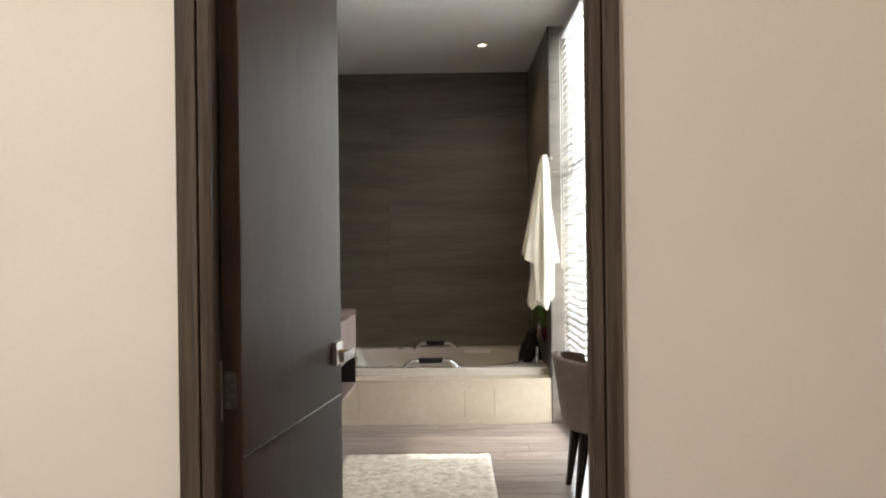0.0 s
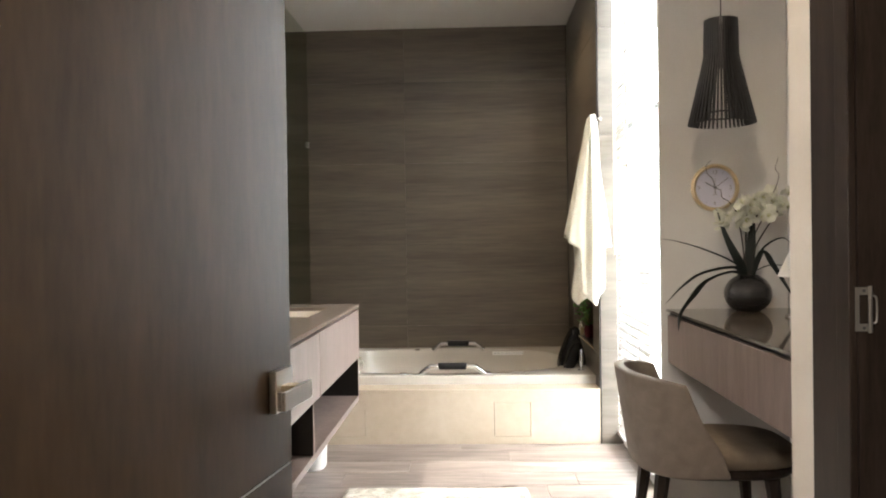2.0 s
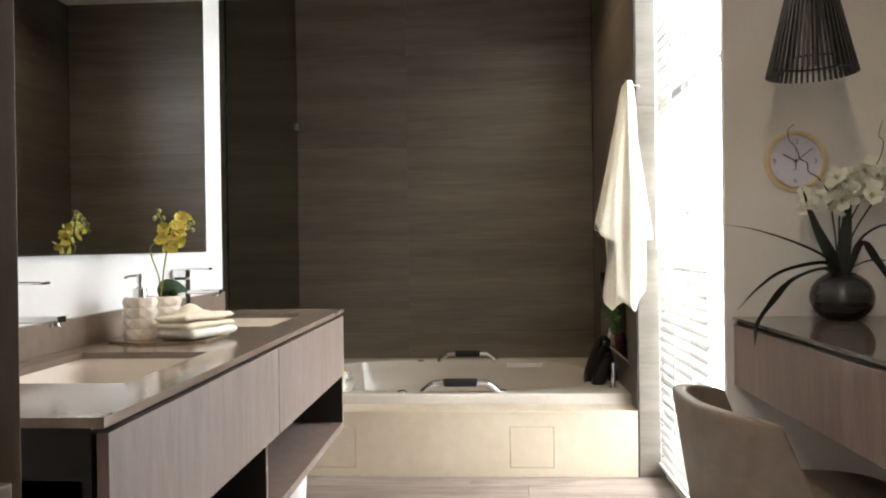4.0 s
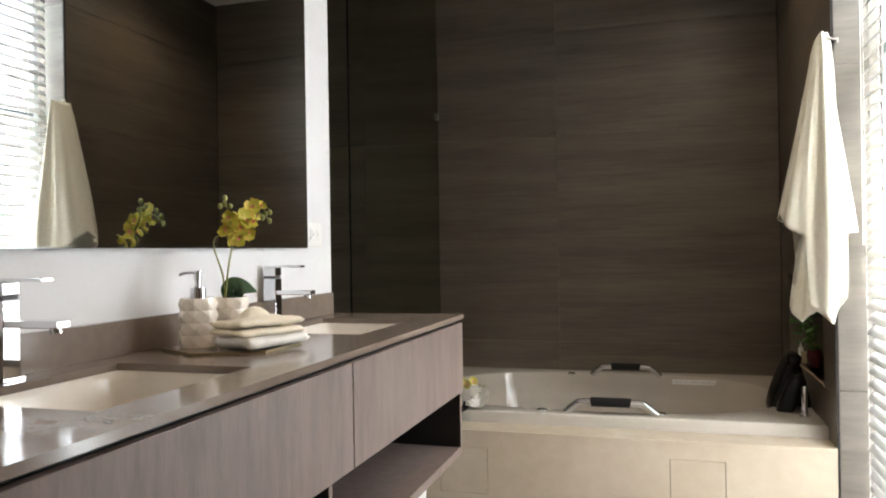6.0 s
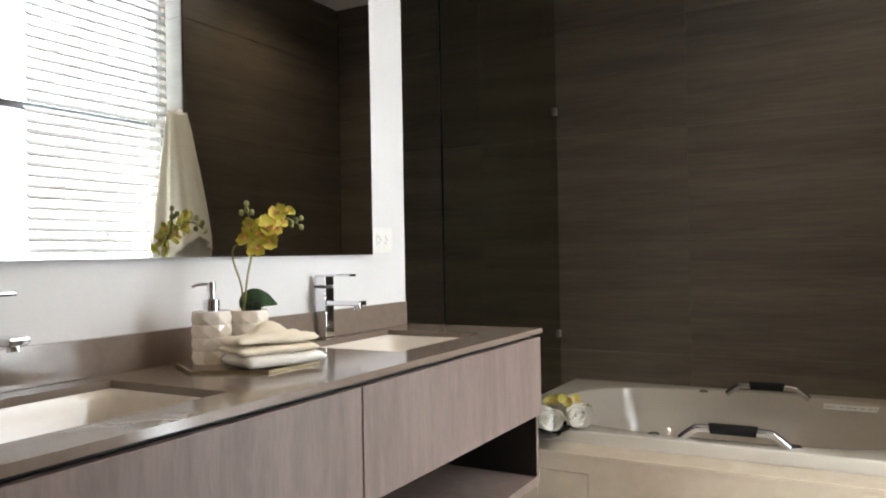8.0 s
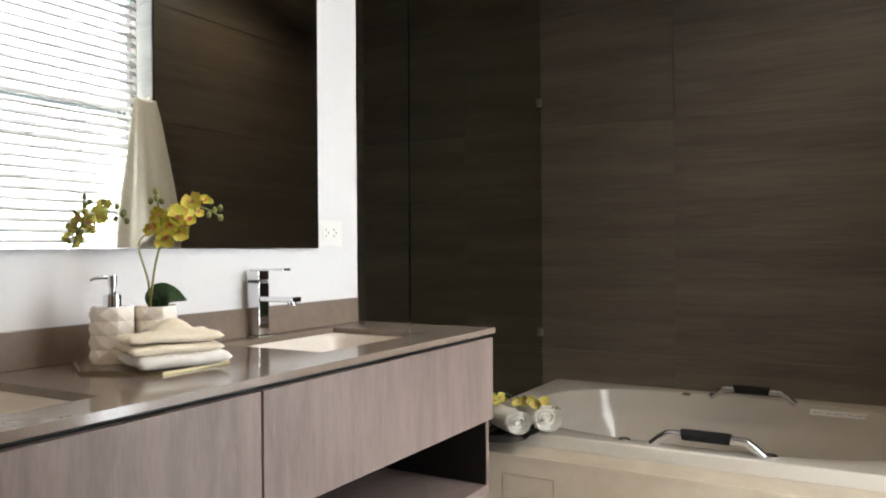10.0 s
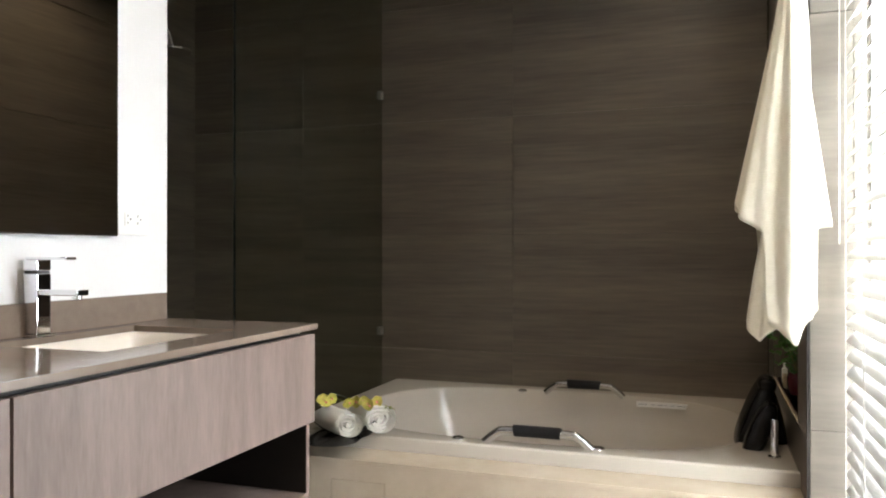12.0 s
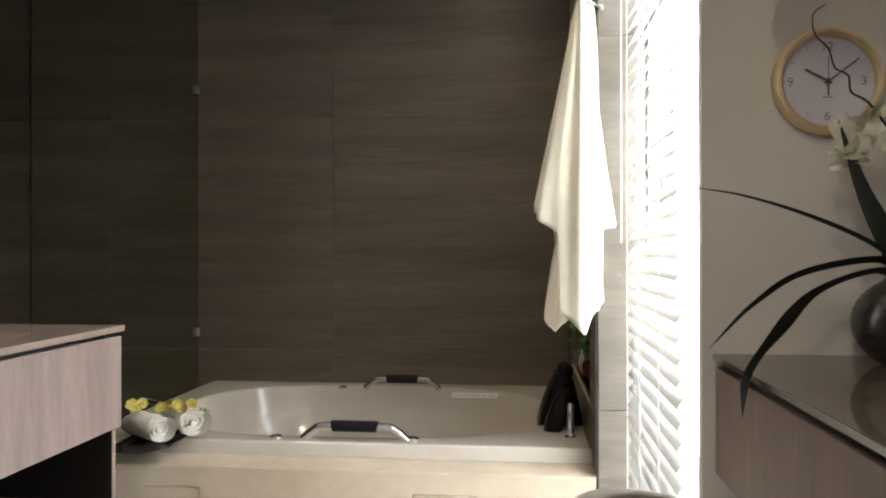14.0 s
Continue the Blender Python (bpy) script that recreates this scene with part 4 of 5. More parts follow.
def folded_towel(x, y, z, lx, ly, h, rz, mat, label, layers=2, soft=0.003, peak=0.0):
    """Soft folds: each layer is a thick sheet closed by a rounded fold along its front."""
    bm = bmesh.new()
    hh = h / layers
    for k in range(layers):
        nx, ny = 18, 26
        for flip in (0, 1):
            g = []
            for i in range(nx + 1):
                u = i / nx * 2 - 1
                row = []
                for j in range(ny + 1):
                    w = j / ny * 2 - 1
                    edge = max(abs(u) ** 5, abs(w) ** 7)
                    half = hh * 0.5 * math.sqrt(max(0.0, 1 - edge))
                    px_, py_ = u * lx / 2 * (1 - 0.03 * k) + 0.004 * noise.noise(Vector((w * 3, k, 5))), w * ly / 2 + 0.004 * noise.noise(Vector((u * 3, k, 9)))
                    wav = soft * (noise.noise(Vector((px_ * 22, py_ * 14, k * 1.7 + 3))) + 0.5 * noise.noise(Vector((px_ * 60, py_ * 30, k * 4.0)))) * (k + 0.4) / layers
                    bump_ = peak * max(0.0, 1 - ((u + 0.55) / 0.5) ** 2) * max(0.0, 1 - ((w - 0.15) / 0.45) ** 2) * (k == layers - 1) * (not flip)
                    row.append(bm.verts.new((px_, py_, (k + 0.5) * hh + (half if not flip else -half) + wav + bump_)))
                g.append(row)
            for i in range(nx):
                for j in range(ny):
                    bm.faces.new((g[i][j], g[i + 1][j], g[i + 1][j + 1], g[i][j + 1]))
    bmesh.ops.remove_doubles(bm, verts=bm.verts[:], dist=0.0003)
    bm.transform(pose(x, y, z, 0, 0, rz))
    return single("folded_towel", bm, mat, label, "towel", smooth=True, angle=120)


folded_towel(-0.716, 4.222, TZ + 0.001, 0.130, 0.190, 0.030, -20, M_TOWELWHITE, "folded white hand towel lying on the tray", 1, 0.006)
folded_towel(-0.722, 4.212, TZ + 0.028, 0.128, 0.186, 0.042, -24, M_TOWELCREAM, "folded cream hand towel stacked on the white one", 2, 0.010, 0.024)

# ---- bath towel on its hook ----
hook = thing("towel_hook", (0.865, 5.879, 1.93), "small chrome robe hook on the tiled pilaster", "hook")
part("base", box(0.866, 0.882, 5.872, 5.8795, 1.925, 1.945, 0.002), M_NICKEL, hook)
part("peg", tube(bend([(0.874, 5.872, 1.935), (0.850, 5.83, 1.93), (0.80, 5.79, 1.945)]), 0.005, 10), M_NICKEL, hook, smooth=True)


def towel_sheet(bm, zs, left, right, front, back, degs, hem, wave):
    """A loose cone of cloth round the peg with its own hem."""
    cx_, cy_ = 0.797, 5.790
    nu, nv = 180, 50
    up = [-h for h in zs]
    rows = []
    for j in range(nv + 1):
        row = []
        for i in range(nu):
            d = 360 * i / nu
            z = zs[0] - (zs[0] - np.interp(d, degs, hem)) * j / nv
            a = radians(d)
            rx = np.interp(-z, up, right) if math.cos(a) > 0 else np.interp(-z, up, left)
            ry = np.interp(-z, up, back) if math.sin(a) > 0 else np.interp(-z, up, front)
            drop = min(1.0, (1.955 - z) / 0.5)
            k = 1 + (0.03 + 0.11 * drop) * (0.75 * math.sin(7 * a + wave + 0.9 * math.sin(z * 3.1)) + 0.4 * math.sin(13 * a + 2.2 * wave + z * 1.6)) * (1 - 0.9 * abs(math.cos(a)) ** 4)
            x, y = cx_ + rx * math.cos(a) * k, cy_ + ry * math.sin(a) * k
            z += (0.014 * math.sin(a) ** 2 - 0.032) * max(0.0, 1 - (zs[0] - z) / 0.10) * (zs[0] > 1.9)
            row.append(bm.verts.new((x, min(y, 5.8735) if x > 0.835 else y, z)))
        rows.append(row)
    for a, b in zip(rows, rows[1:]):
        for i in range(nu):
            bm.faces.new((a[i], a[(i + 1) % nu], b[(i + 1) % nu], b[i]))
    bm.faces.new(rows[0])


def hanging_towel():
    """An outer sheet with a wing at each side and an inner sheet that shows below them."""
    bm = bmesh.new()
    towel_sheet(bm, [1.955, 1.88, 1.80, 1.60, 1.40, 1.26, 1.16, 0.84],
                [0.014, 0.028, 0.040, 0.080, 0.122, 0.152, 0.162, 0.162], [0.014, 0.022, 0.032, 0.056, 0.083, 0.104, 0.120, 0.120],
                [0.066, 0.080, 0.092, 0.118, 0.145, 0.160, 0.166, 0.160], [0.062, 0.080, 0.096, 0.125, 0.150, 0.165, 0.168, 0.160],
                [0, 58, 62, 90, 115, 119, 180, 238, 243, 256, 271, 290, 297, 301, 360],
                [1.190, 1.18, 0.96, 0.93, 0.98, 1.19, 1.262, 1.160, 0.905, 0.885, 0.842, 0.915, 0.945, 1.172, 1.190], 0.9)
    towel_sheet(bm, [1.50, 1.30, 1.16, 1.05, 0.945, 0.885, 0.84],
                [0.050, 0.066, 0.078, 0.098, 0.114, 0.122, 0.124], [0.035, 0.046, 0.056, 0.068, 0.075, 0.072, 0.070],
                [0.070, 0.090, 0.108, 0.114, 0.116, 0.112, 0.110], [0.080, 0.100, 0.120, 0.125, 0.125, 0.120, 0.12],
                [0, 60, 120, 180, 200, 219, 252, 285, 330, 360],
                [0.950, 0.93, 0.95, 0.900, 0.880, 0.842, 0.890, 0.90, 0.93, 0.950], 2.1)
    merge(bm, tube(bend([(0.836, 5.845, 1.50), (0.838, 5.845, 1.75), (0.834, 5.842, 1.90), (0.826, 5.836, 1.958)]), 0.030, 12, 0.35))
    ob = single("bath_towel", bm, M_TOWEL, "creamy white bath towel hanging in soft folds from the hook", "towel", smooth=True, angle=180)
    mod = ob.modifiers.new("thick", "SOLIDIFY")
    mod.thickness, mod.offset = 0.004, -1
    return ob


hanging_towel()

# ---- niche things ----
plant = thing("potted_plant", (0.905, 6.62, NZ0), "small leafy plant in a dark red pot in the niche", "potted plant")
bm = lathe([(0.026, NZ0), (0.034, NZ0 + 0.03), (0.036, NZ0 + 0.06), (0.028, NZ0 + 0.085), (0.024, NZ0 + 0.09)], 20)
bm.transform(Matrix.Translation((0.905, 6.62, 0)))
part("pot", bm, M_RED, plant, smooth=True)
bm = bmesh.new()
rnd = random.Random(8)
for k in range(70):
    a, e, r = rnd.uniform(0, 6.28), rnd.uniform(0.1, 1.3), rnd.uniform(0.02, 0.075)
    p = (0.872 + r * math.cos(a) * math.cos(e) * 0.8, 6.62 + r * math.sin(a) * math.cos(e) * 1.2, NZ0 + 0.11 + rnd.uniform(0, 0.15))
    merge(bm, petal(rnd.uniform(0.02, 0.035), 0.4, 0.7), Matrix.Translation(p) @ pose(0, 0, 0, rnd.uniform(-60, 60), rnd.uniform(-60, 60), rnd.uniform(0, 360)))
part("foliage", bm, M_FRESHLEAF, plant, "cluster of small green leaves", kind="stuff")
bm = bmesh.new()
for k in range(6):
    merge(bm, tube([(0.905, 6.62, NZ0 + 0.085), (0.905 + rnd.uniform(-0.04, 0.03), 6.62 + rnd.uniform(-0.06, 0.06), NZ0 + rnd.uniform(0.15, 0.23))], 0.0015, 5))
part("stem", bm, M_STEM, plant)
single("soap_box", box(0.870, 0.905, 6.74, 6.79, NZ0 + 0.0005, NZ0 + 0.055, 0.002), M_BOX, "small tan box standing on the niche ledge", "box")
bm = lathe([(0.012, NZ0), (0.012, NZ0 + 0.06), (0.005, NZ0 + 0.065), (0.005, NZ0 + 0.09)], 16)
bm.transform(Matrix.Translation((0.888, 6.90, 0)))
single("bottle", bm, M_PLASTIC, "small pale bottle standing on the niche ledge", "bottle", smooth=True)
structure("niche_ledge", boxes([(RIGHT - 0.004, 1.02, NY0, NY1, NZ0 - 0.008, NZ0)]), M_CREAM, "pale ledge of the wall niche", "ledge")

# ---- dish with rolled towels on the tub ----
DX, DY = -0.800, 6.025
dish = thing("dish", (DX, DY, RZ), "shallow pointed black dish on the tub rim", "dish")
bm = bmesh.new()
rows = []
for j in range(9):
    v_ = j / 8
    row = []
    for i in range(32):
        t = 2 * math.pi * i / 32
        c, s2 = math.cos(t), math.sin(t)
        row.append(bm.verts.new((DX + 0.150 * v_ * c, DY + 0.055 * v_ * s2 * (1 - 0.35 * c * c), RZ + 0.004 + 0.026 * v_ ** 3 * (0.5 + 1.9 * c * c))))
    rows.append(row)
for a, b in zip(rows[1:], rows[2:]):
    for i in range(32):
        bm.faces.new((a[i], a[(i + 1) % 32], b[(i + 1) % 32], b[i]))
bm.faces.new(rows[1])
bmesh.ops.delete(bm, geom=rows[0], context="VERTS")
bmesh.ops.solidify(bm, geom=bm.faces[:], thickness=0.003)
part("bowl", bm, M_BLACKGLAZE, dish, smooth=True, angle=60)
dish.children[0].matrix_local = pose(0, 0, 0, 0, 0, 0)


def rolled_towel(x, y, z, length, r, rz):
    bm = bmesh.new()
    n, m = 90, 6
    rows = []
    for i in range(n + 1):
        t = i / n
        a = t * 2 * math.pi * 3.3
        rad = 0.006 + (r - 0.006) * t
        sag = 1 - 0.16 * max(0.0, math.sin(a))
        ends = 0.012 * (1 - t) + 0.003 * math.sin(a * 1.3 + 1)
        rows.append([bm.verts.new((rad * math.cos(a) * 1.06, (-length / 2 + ends) * (1 - 2 * k / m), rad * math.sin(a) * 0.94 * sag + 0.002 * math.sin(a * 3 + 2 * k))) for k in range(m + 1)])
    for a, b in zip(rows, rows[1:]):
        for k in range(m):
            bm.faces.new((a[k], a[k + 1], b[k + 1], b[k]))
    bmesh.ops.solidify(bm, geom=bm.faces[:], thickness=0.0098)
    merge(bm, lathe([(0.0, -length / 2 + 0.030), (r * 0.80, -length / 2 + 0.030), (r * 0.80, length / 2 - 0.030), (0.0, length / 2 - 0.03)], 40, False), pose(0, 0, 0, 90))
    bm.transform(pose(x, y, z, 0, 0, rz))
    return single("rolled_towel", bm, M_TOWELWHITE, "white towel rolled up and lying in the black dish", "towel", "rolled towels", smooth=True, angle=80)


rolled_towel(-0.812, 5.995, RZ + 0.058, 0.22, 0.059, 56)
rolled_towel(-0.712, 6.085, RZ + 0.068, 0.22, 0.066, 50)
spray_fl = thing("orchid_spray", (-0.76, 6.14, RZ + 0.1), "cut spray of yellow orchid lying on the rolled towels", "flowers")
part("stem", tube(bend([(-0.88, 6.10, RZ + 0.125), (-0.78, 6.05, RZ + 0.118), (-0.68, 6.06, RZ + 0.118), (-0.60, 6.08, RZ + 0.10)]), 0.002, 8), M_STEM, spray_fl)
rnd = random.Random(5)
for q in (-0.03, 0.0, 0.03, 0.06, 0.10, 0.13, 0.34, 0.38, 0.44, 0.5, 0.56, 0.62, 0.68, 0.74, 0.8):
    flower(spray_fl, (-0.85 + 0.24 * q - (0.02 if q < 0.2 else 0.0), 6.05 - (0.06 if q < 0.2 else 0.02) + rnd.uniform(-0.02, 0.03), RZ + 0.130 - 0.012 * q * q + rnd.uniform(-0.008, 0.006)), (rnd.uniform(-0.8, 0.8), -1, rnd.uniform(0, 1.3)), rnd.uniform(0.021, 0.027), M_SPRAY, M_PINK, rnd)
for q in (0.78, 0.85, 0.92, 1.0):
    bm = bmesh.new()
    bmesh.ops.create_icosphere(bm, subdivisions=2, radius=0.007)
    bm.transform(Matrix.Translation((-0.85 + 0.24 * q, 6.06, RZ + 0.113 - 0.02 * (q - 0.8))))
    part("bud", bm, M_STEM, spray_fl, smooth=True)
part("leaf", leaf_blade([(-0.84, 6.14, RZ + 0.12), (-0.88, 6.10, RZ + 0.135), (-0.92, 6.06, RZ + 0.12)], 0.04), M_LEAF, spray_fl, smooth=True)

# ---- rug ----
bm = bmesh.new()
nx, ny = 60, 84
rx0, rx1, ry0, ry1 = -0.530, 0.362, 3.78, 5.035
g = [[bm.verts.new((rx0 + (rx1 - rx0) * i / nx + (0.006 * noise.noise(Vector((0, j * 0.3, 7))) if i in (0, nx) else 0),
                    ry0 + (ry1 - ry0) * j / ny + (0.006 * noise.noise(Vector((i * 0.3, 0, 3))) if j in (0, ny) else 0),
                    0.0005 if i in (0, nx) or j in (0, ny) else 0.017 + 0.003 * noise.noise(Vector((i * 0.9, j * 0.9, 0))))) for j in range(ny + 1)] for i in range(nx + 1)]
for i in range(nx):
    for j in range(ny):
        bm.faces.new((g[i][j], g[i + 1][j], g[i + 1][j + 1], g[i][j + 1]))
single("bath_rug", bm, M_RUG, "mottled cream and beige low-pile rug on the floor", "rug", smooth=True, angle=80)

# ---- desk ----
desk = thing("dressing_desk", (1.27, 4.1, 0.65), "wall-hung taupe dressing desk with a smoked glass top in the recess", "desk")
part("body", box(1.018, 1.547, 3.345, 4.865, 0.65, 0.868, 0.001), M_DRAWER, desk, "taupe oak body")
part("drawer_front", box(1.000, 1.0175, 3.345, 4.865, 0.648, 0.866, 0.0015), M_DRAWER, desk)
part("shadow_gap", box(1.012, 1.54, 3.345, 4.865, 0.8682, 0.8815), M_BLACKBOARD, desk)
part("top", box(0.998, 1.547, 3.345, 4.868, 0.882, 0.893, 0.001), M_DESKTOP, desk, "smoked glossy glass top")
part("top_edge", box(0.9955, 0.9978, 3.345, 4.868, 0.8825, 0.8925), M_EDGE, desk, "bright polished glass edge")

# ---- clock ----
ck = (1.219, 4.87, 1.448)
clock = thing("wall_clock", ck, "round wall clock with a brushed brass rim and pale face", "clock")
MC = Matrix.Translation(ck) @ pose(0, 0, 0, 90)


def on_clock(bm):
    bm.transform(MC)
    return bm


part("rim", on_clock(lathe([(0.092, 0.001), (0.1045, 0.001), (0.1085, 0.010), (0.1080, 0.024), (0.1030, 0.032), (0.0965, 0.033), (0.0915, 0.028), (0.0905, 0.014), (0.092, 0.012)], 64, False)), M_BRASS, clock, "brushed brass rim", smooth=True)
part("face", on_clock(lathe([(0.0, 0.013), (0.0945, 0.0128)], 48, False)), M_CLOCKFACE, clock, "pale lilac-white face")
for ang, ln, w in ((-61, 0.051, 0.0042), (53, 0.074, 0.0028), (180, 0.029, 0.003), (0, 0.052, 0.0009)):
    part("hand", on_clock(box(-w / 2, w / 2, -0.008, ln, 0.018, 0.0195, 0, pose(0, 0, 0, 0, 0, -ang))), M_INK, clock)
ticks = bmesh.new()
for k in range(12):
    if k % 3:
        merge(ticks, box(-0.0005, 0.0005, 0.072, 0.085, 0.0132, 0.0138, 0, pose(0, 0, 0, 0, 0, -30 * k)))
part("hour_marks", on_clock(ticks), M_FAINTINK, clock)
part("print", on_clock(box(-0.010, 0.010, -0.0325, -0.0305, 0.0132, 0.0138)), M_FAINTINK, clock, "small unreadable printed line")
for txt, px_, py_ in (("12", 0, 0.070), ("3", 0.071, 0), ("6", 0, -0.070), ("9", -0.072, 0)):
    cu = bpy.data.curves.new("numeral", "FONT")
    cu.body, cu.size, cu.align_x, cu.align_y = txt, 0.026, "CENTER", "CENTER"
    cu.extrude = 0.0003
    tob = new("numeral", cu)
    me = bpy.data.meshes.new_from_object(tob)
    bpy.data.objects.remove(tob)
    bm = bmesh.new()
    bm.from_mesh(me)
    bm.transform(Matrix.Translation((px_, py_, 0.0136)))
    part("numeral", on_clock(bm), M_FAINTINK, clock)

# ---- pendant ----
PX, PY, PZ = 1.170, 4.60, 1.70
pend = thing("pendant_lamp", (PX, PY, CEIL), "black slatted wooden pendant lamp on a thin cable", "pendant lamp")
part("cable", tube([(PX, PY, 2.06), (PX, PY, CEIL - 0.02)], 0.0025, 8), M_BLACKPAINT, pend)
bm = lathe([(0.045, CEIL), (0.045, CEIL - 0.02), (0.01, CEIL - 0.025)], 24)
bm.transform(Matrix.Translation((PX, PY, 0)))
part("ceiling_cup", bm, M_BLACKPAINT, pend, smooth=True)
for z, r, w in ((2.10, 0.060, 0.006), (2.02, 0.060, 0.006), (1.735, 0.120, 0.006)):
    bm = lathe([(r - 0.008, z), (r, z), (r, z + w), (r - 0.008, z + w), (r - 0.008, z)], 40, False)
    bm.transform(Matrix.Translation((PX, PY, 0)))
    part("ring", bm, M_BLACKPAINT, pend)
bm = bmesh.new()
prof = [(0.069, 2.139), (0.071, 2.06), (0.072, 1.99), (0.082, 1.94), (0.139, 1.70)]
w = 0.0070
L_ = []
for r, z in prof:
    L_.append([bm.verts.new((rr, yy, z - 1.70)) for rr, yy in ((r - 0.010, -w / 2), (r, -w / 2), (r, w / 2), (r - 0.010, w / 2))])
for a, b in zip(L_, L_[1:]):
    for k in range(4):
        bm.faces.new((a[k], a[(k + 1) % 4], b[(k + 1) % 4], b[k]))
bm.faces.new(L_[0]), bm.faces.new(L_[-1][::-1])
slatm = mesh_of("slat", bm, M_BLACKPAINT)
for k in range(46):
    s = new("slat", slatm)
    s.parent = pend
    s.matrix_local = Matrix.Translation((0, 0, 1.70 - CEIL)) @ pose(0, 0, 0, 0, 0, 360 * k / 46 + 2)
bm = lathe([(0.018, 2.08), (0.018, 2.0), (0.024, 1.985), (0.024, 1.94), (0.0, 1.935)], 20, False)
bm.transform(Matrix.Translation((PX, PY, 0)))
part("lamp_holder", bm, M_BLACKPAINT, pend, smooth=True)

# ---- vase with white flowers ----
vx, vy, vz = 1.320, 4.735, 0.893
vase = thing("flower_vase", (vx, vy, vz), "round black vase with white artificial orchids standing on the desk", "vase with flowers")
prof = []
for k in range(28):
    t = k / 27
    a = -1.05 + t * 2.15
    prof.append((0.100 * math.cos(a) + 0.0012 * (k % 2), vz + 0.078 + 0.088 * math.sin(a)))
prof += [(0.044, vz + 0.160), (0.040, vz + 0.150), (0.0, vz + 0.148)]
bm = lathe([(0.0, vz)] + prof, 48, False)
bm.transform(Matrix.Translation((vx, vy, 0)))
part("pot", bm, M_BLACKGLAZE, vase, "glossy black ribbed round pot", smooth=True, angle=60)
VT = vz + 0.15
for pts, wd in (
        ([(vx - 0.01, vy, VT), (1.236, 4.66, 1.085), (1.09, 4.62, 1.064), (1.000, 4.61, 1.010), (0.922, 4.60, 0.935)], 0.034),
        ([(vx - 0.01, vy - 0.01, VT), (1.227, 4.66, 1.066), (1.110, 4.60, 1.035), (1.030, 4.59, 0.955), (0.982, 4.58, 0.890), (0.970, 4.57, 0.825)], 0.042),
        ([(vx - 0.01, vy + 0.01, VT), (1.249, 4.69, 1.105), (1.125, 4.65, 1.160), (0.994, 4.64, 1.203), (0.885, 4.64, 1.222)], 0.013),
        ([(vx - 0.01, vy, VT), (1.276, 4.71, 1.10), (1.216, 4.69, 1.21), (1.168, 4.68, 1.345)], 0.044),
        ([(vx + 0.02, vy, VT), (1.37, 4.70, 1.15), (1.41, 4.68, 1.09), (1.458, 4.66, 1.002), (1.49, 4.65, 0.945)], 0.032),
        ([(vx + 0.01, vy, VT), (vx + 0.02, vy, VT + 0.15), (vx + 0.03, vy - 0.01, VT + 0.28)], 0.034),
        ([(vx, vy, VT), (vx + 0.0, vy - 0.01, VT + 0.12), (vx + 0.012, vy - 0.02, VT + 0.26)], 0.030),
        ([(vx + 0.02, vy, VT), (vx + 0.07, vy + 0.01, VT + 0.12), (vx + 0.15, vy + 0.0, VT + 0.17), (vx + 0.19, vy - 0.04, VT + 0.13)], 0.016),
        ([(vx + 0.02, vy, VT + 0.02), (vx + 0.1, vy, VT + 0.05), (vx + 0.2, vy - 0.02, VT + 0.045)], 0.012)):
    part("leaf", leaf_blade(pts, wd, 0.35, 0.02, 0.5, (0.25, 0.5, 0.85)), M_DARKLEAF, vase, "long dark strap leaf", smooth=True)
rnd = random.Random(11)
for k in range(5):
    x1_, y1_ = vx - 0.05 + 0.045 * k, vy + rnd.uniform(-0.04, 0.02)
    part("stem", tube(bend([(vx - 0.012 + 0.006 * k, vy, VT - 0.01), (vx - 0.02 + 0.012 * k + rnd.uniform(-0.01, 0.01), vy, VT + 0.13), (x1_, y1_, VT + 0.27 + rnd.uniform(0, 0.05))], 6), 0.003, 7), M_TWIG, vase)
for k in range(38):
    q = rnd.random()
    flower(vase, (vx - 0.115 + 0.29 * q + rnd.uniform(-0.01, 0.01), vy - 0.03 + rnd.uniform(-0.05, 0.035), VT + 0.250 + 0.09 * q + rnd.uniform(-0.045, 0.055)),
           (rnd.uniform(-1.6, 1.4), -1, rnd.uniform(-1.0, 1.0)), rnd.uniform(0.036, 0.050), M_WHITEPETAL, M_PALELIP, rnd, 1.0)
part("twig", tube(bend([(1.262, 4.70, 1.33), (1.229, 4.70, 1.376), (1.200, 4.70, 1.395), (1.195, 4.70, 1.425), (1.172, 4.70, 1.440), (1.160, 4.70, 1.476), (1.137, 4.70, 1.502), (1.134, 4.70, 1.538), (1.155, 4.70, 1.556)], 5), 0.0022, 6, 0.5), M_TWIG, vase)
part("twig", tube(bend([(1.38, 4.70, 1.36), (1.429, 4.70, 1.429), (1.445, 4.70, 1.49), (1.430, 4.70, 1.515), (1.443, 4.70, 1.564)], 5), 0.0018, 6, 0.5), M_TWIG, vase)

# ---- small desk lamp ----
lx_, ly_ = 1.418, 4.45
lamp = thing("table_lamp", (lx_, ly_, vz), "small desk lamp with a white cone shade", "table lamp")
for nm, prof, mt in (("foot", [(0.05, vz), (0.05, vz + 0.008), (0.008, vz + 0.014)], M_NICKEL), ("stem", [(0.004, vz + 0.014), (0.004, vz + 0.17)], M_NICKEL),
                     ("shade", [(0.078, vz + 0.165), (0.030, vz + 0.27), (0.028, vz + 0.27), (0.076, vz + 0.165)], M_SHADE)):
    bm = lathe(prof, 28, nm != "shade")
    bm.transform(Matrix.Translation((lx_, ly_, 0)))
    part(nm, bm, mt, lamp, smooth=True)

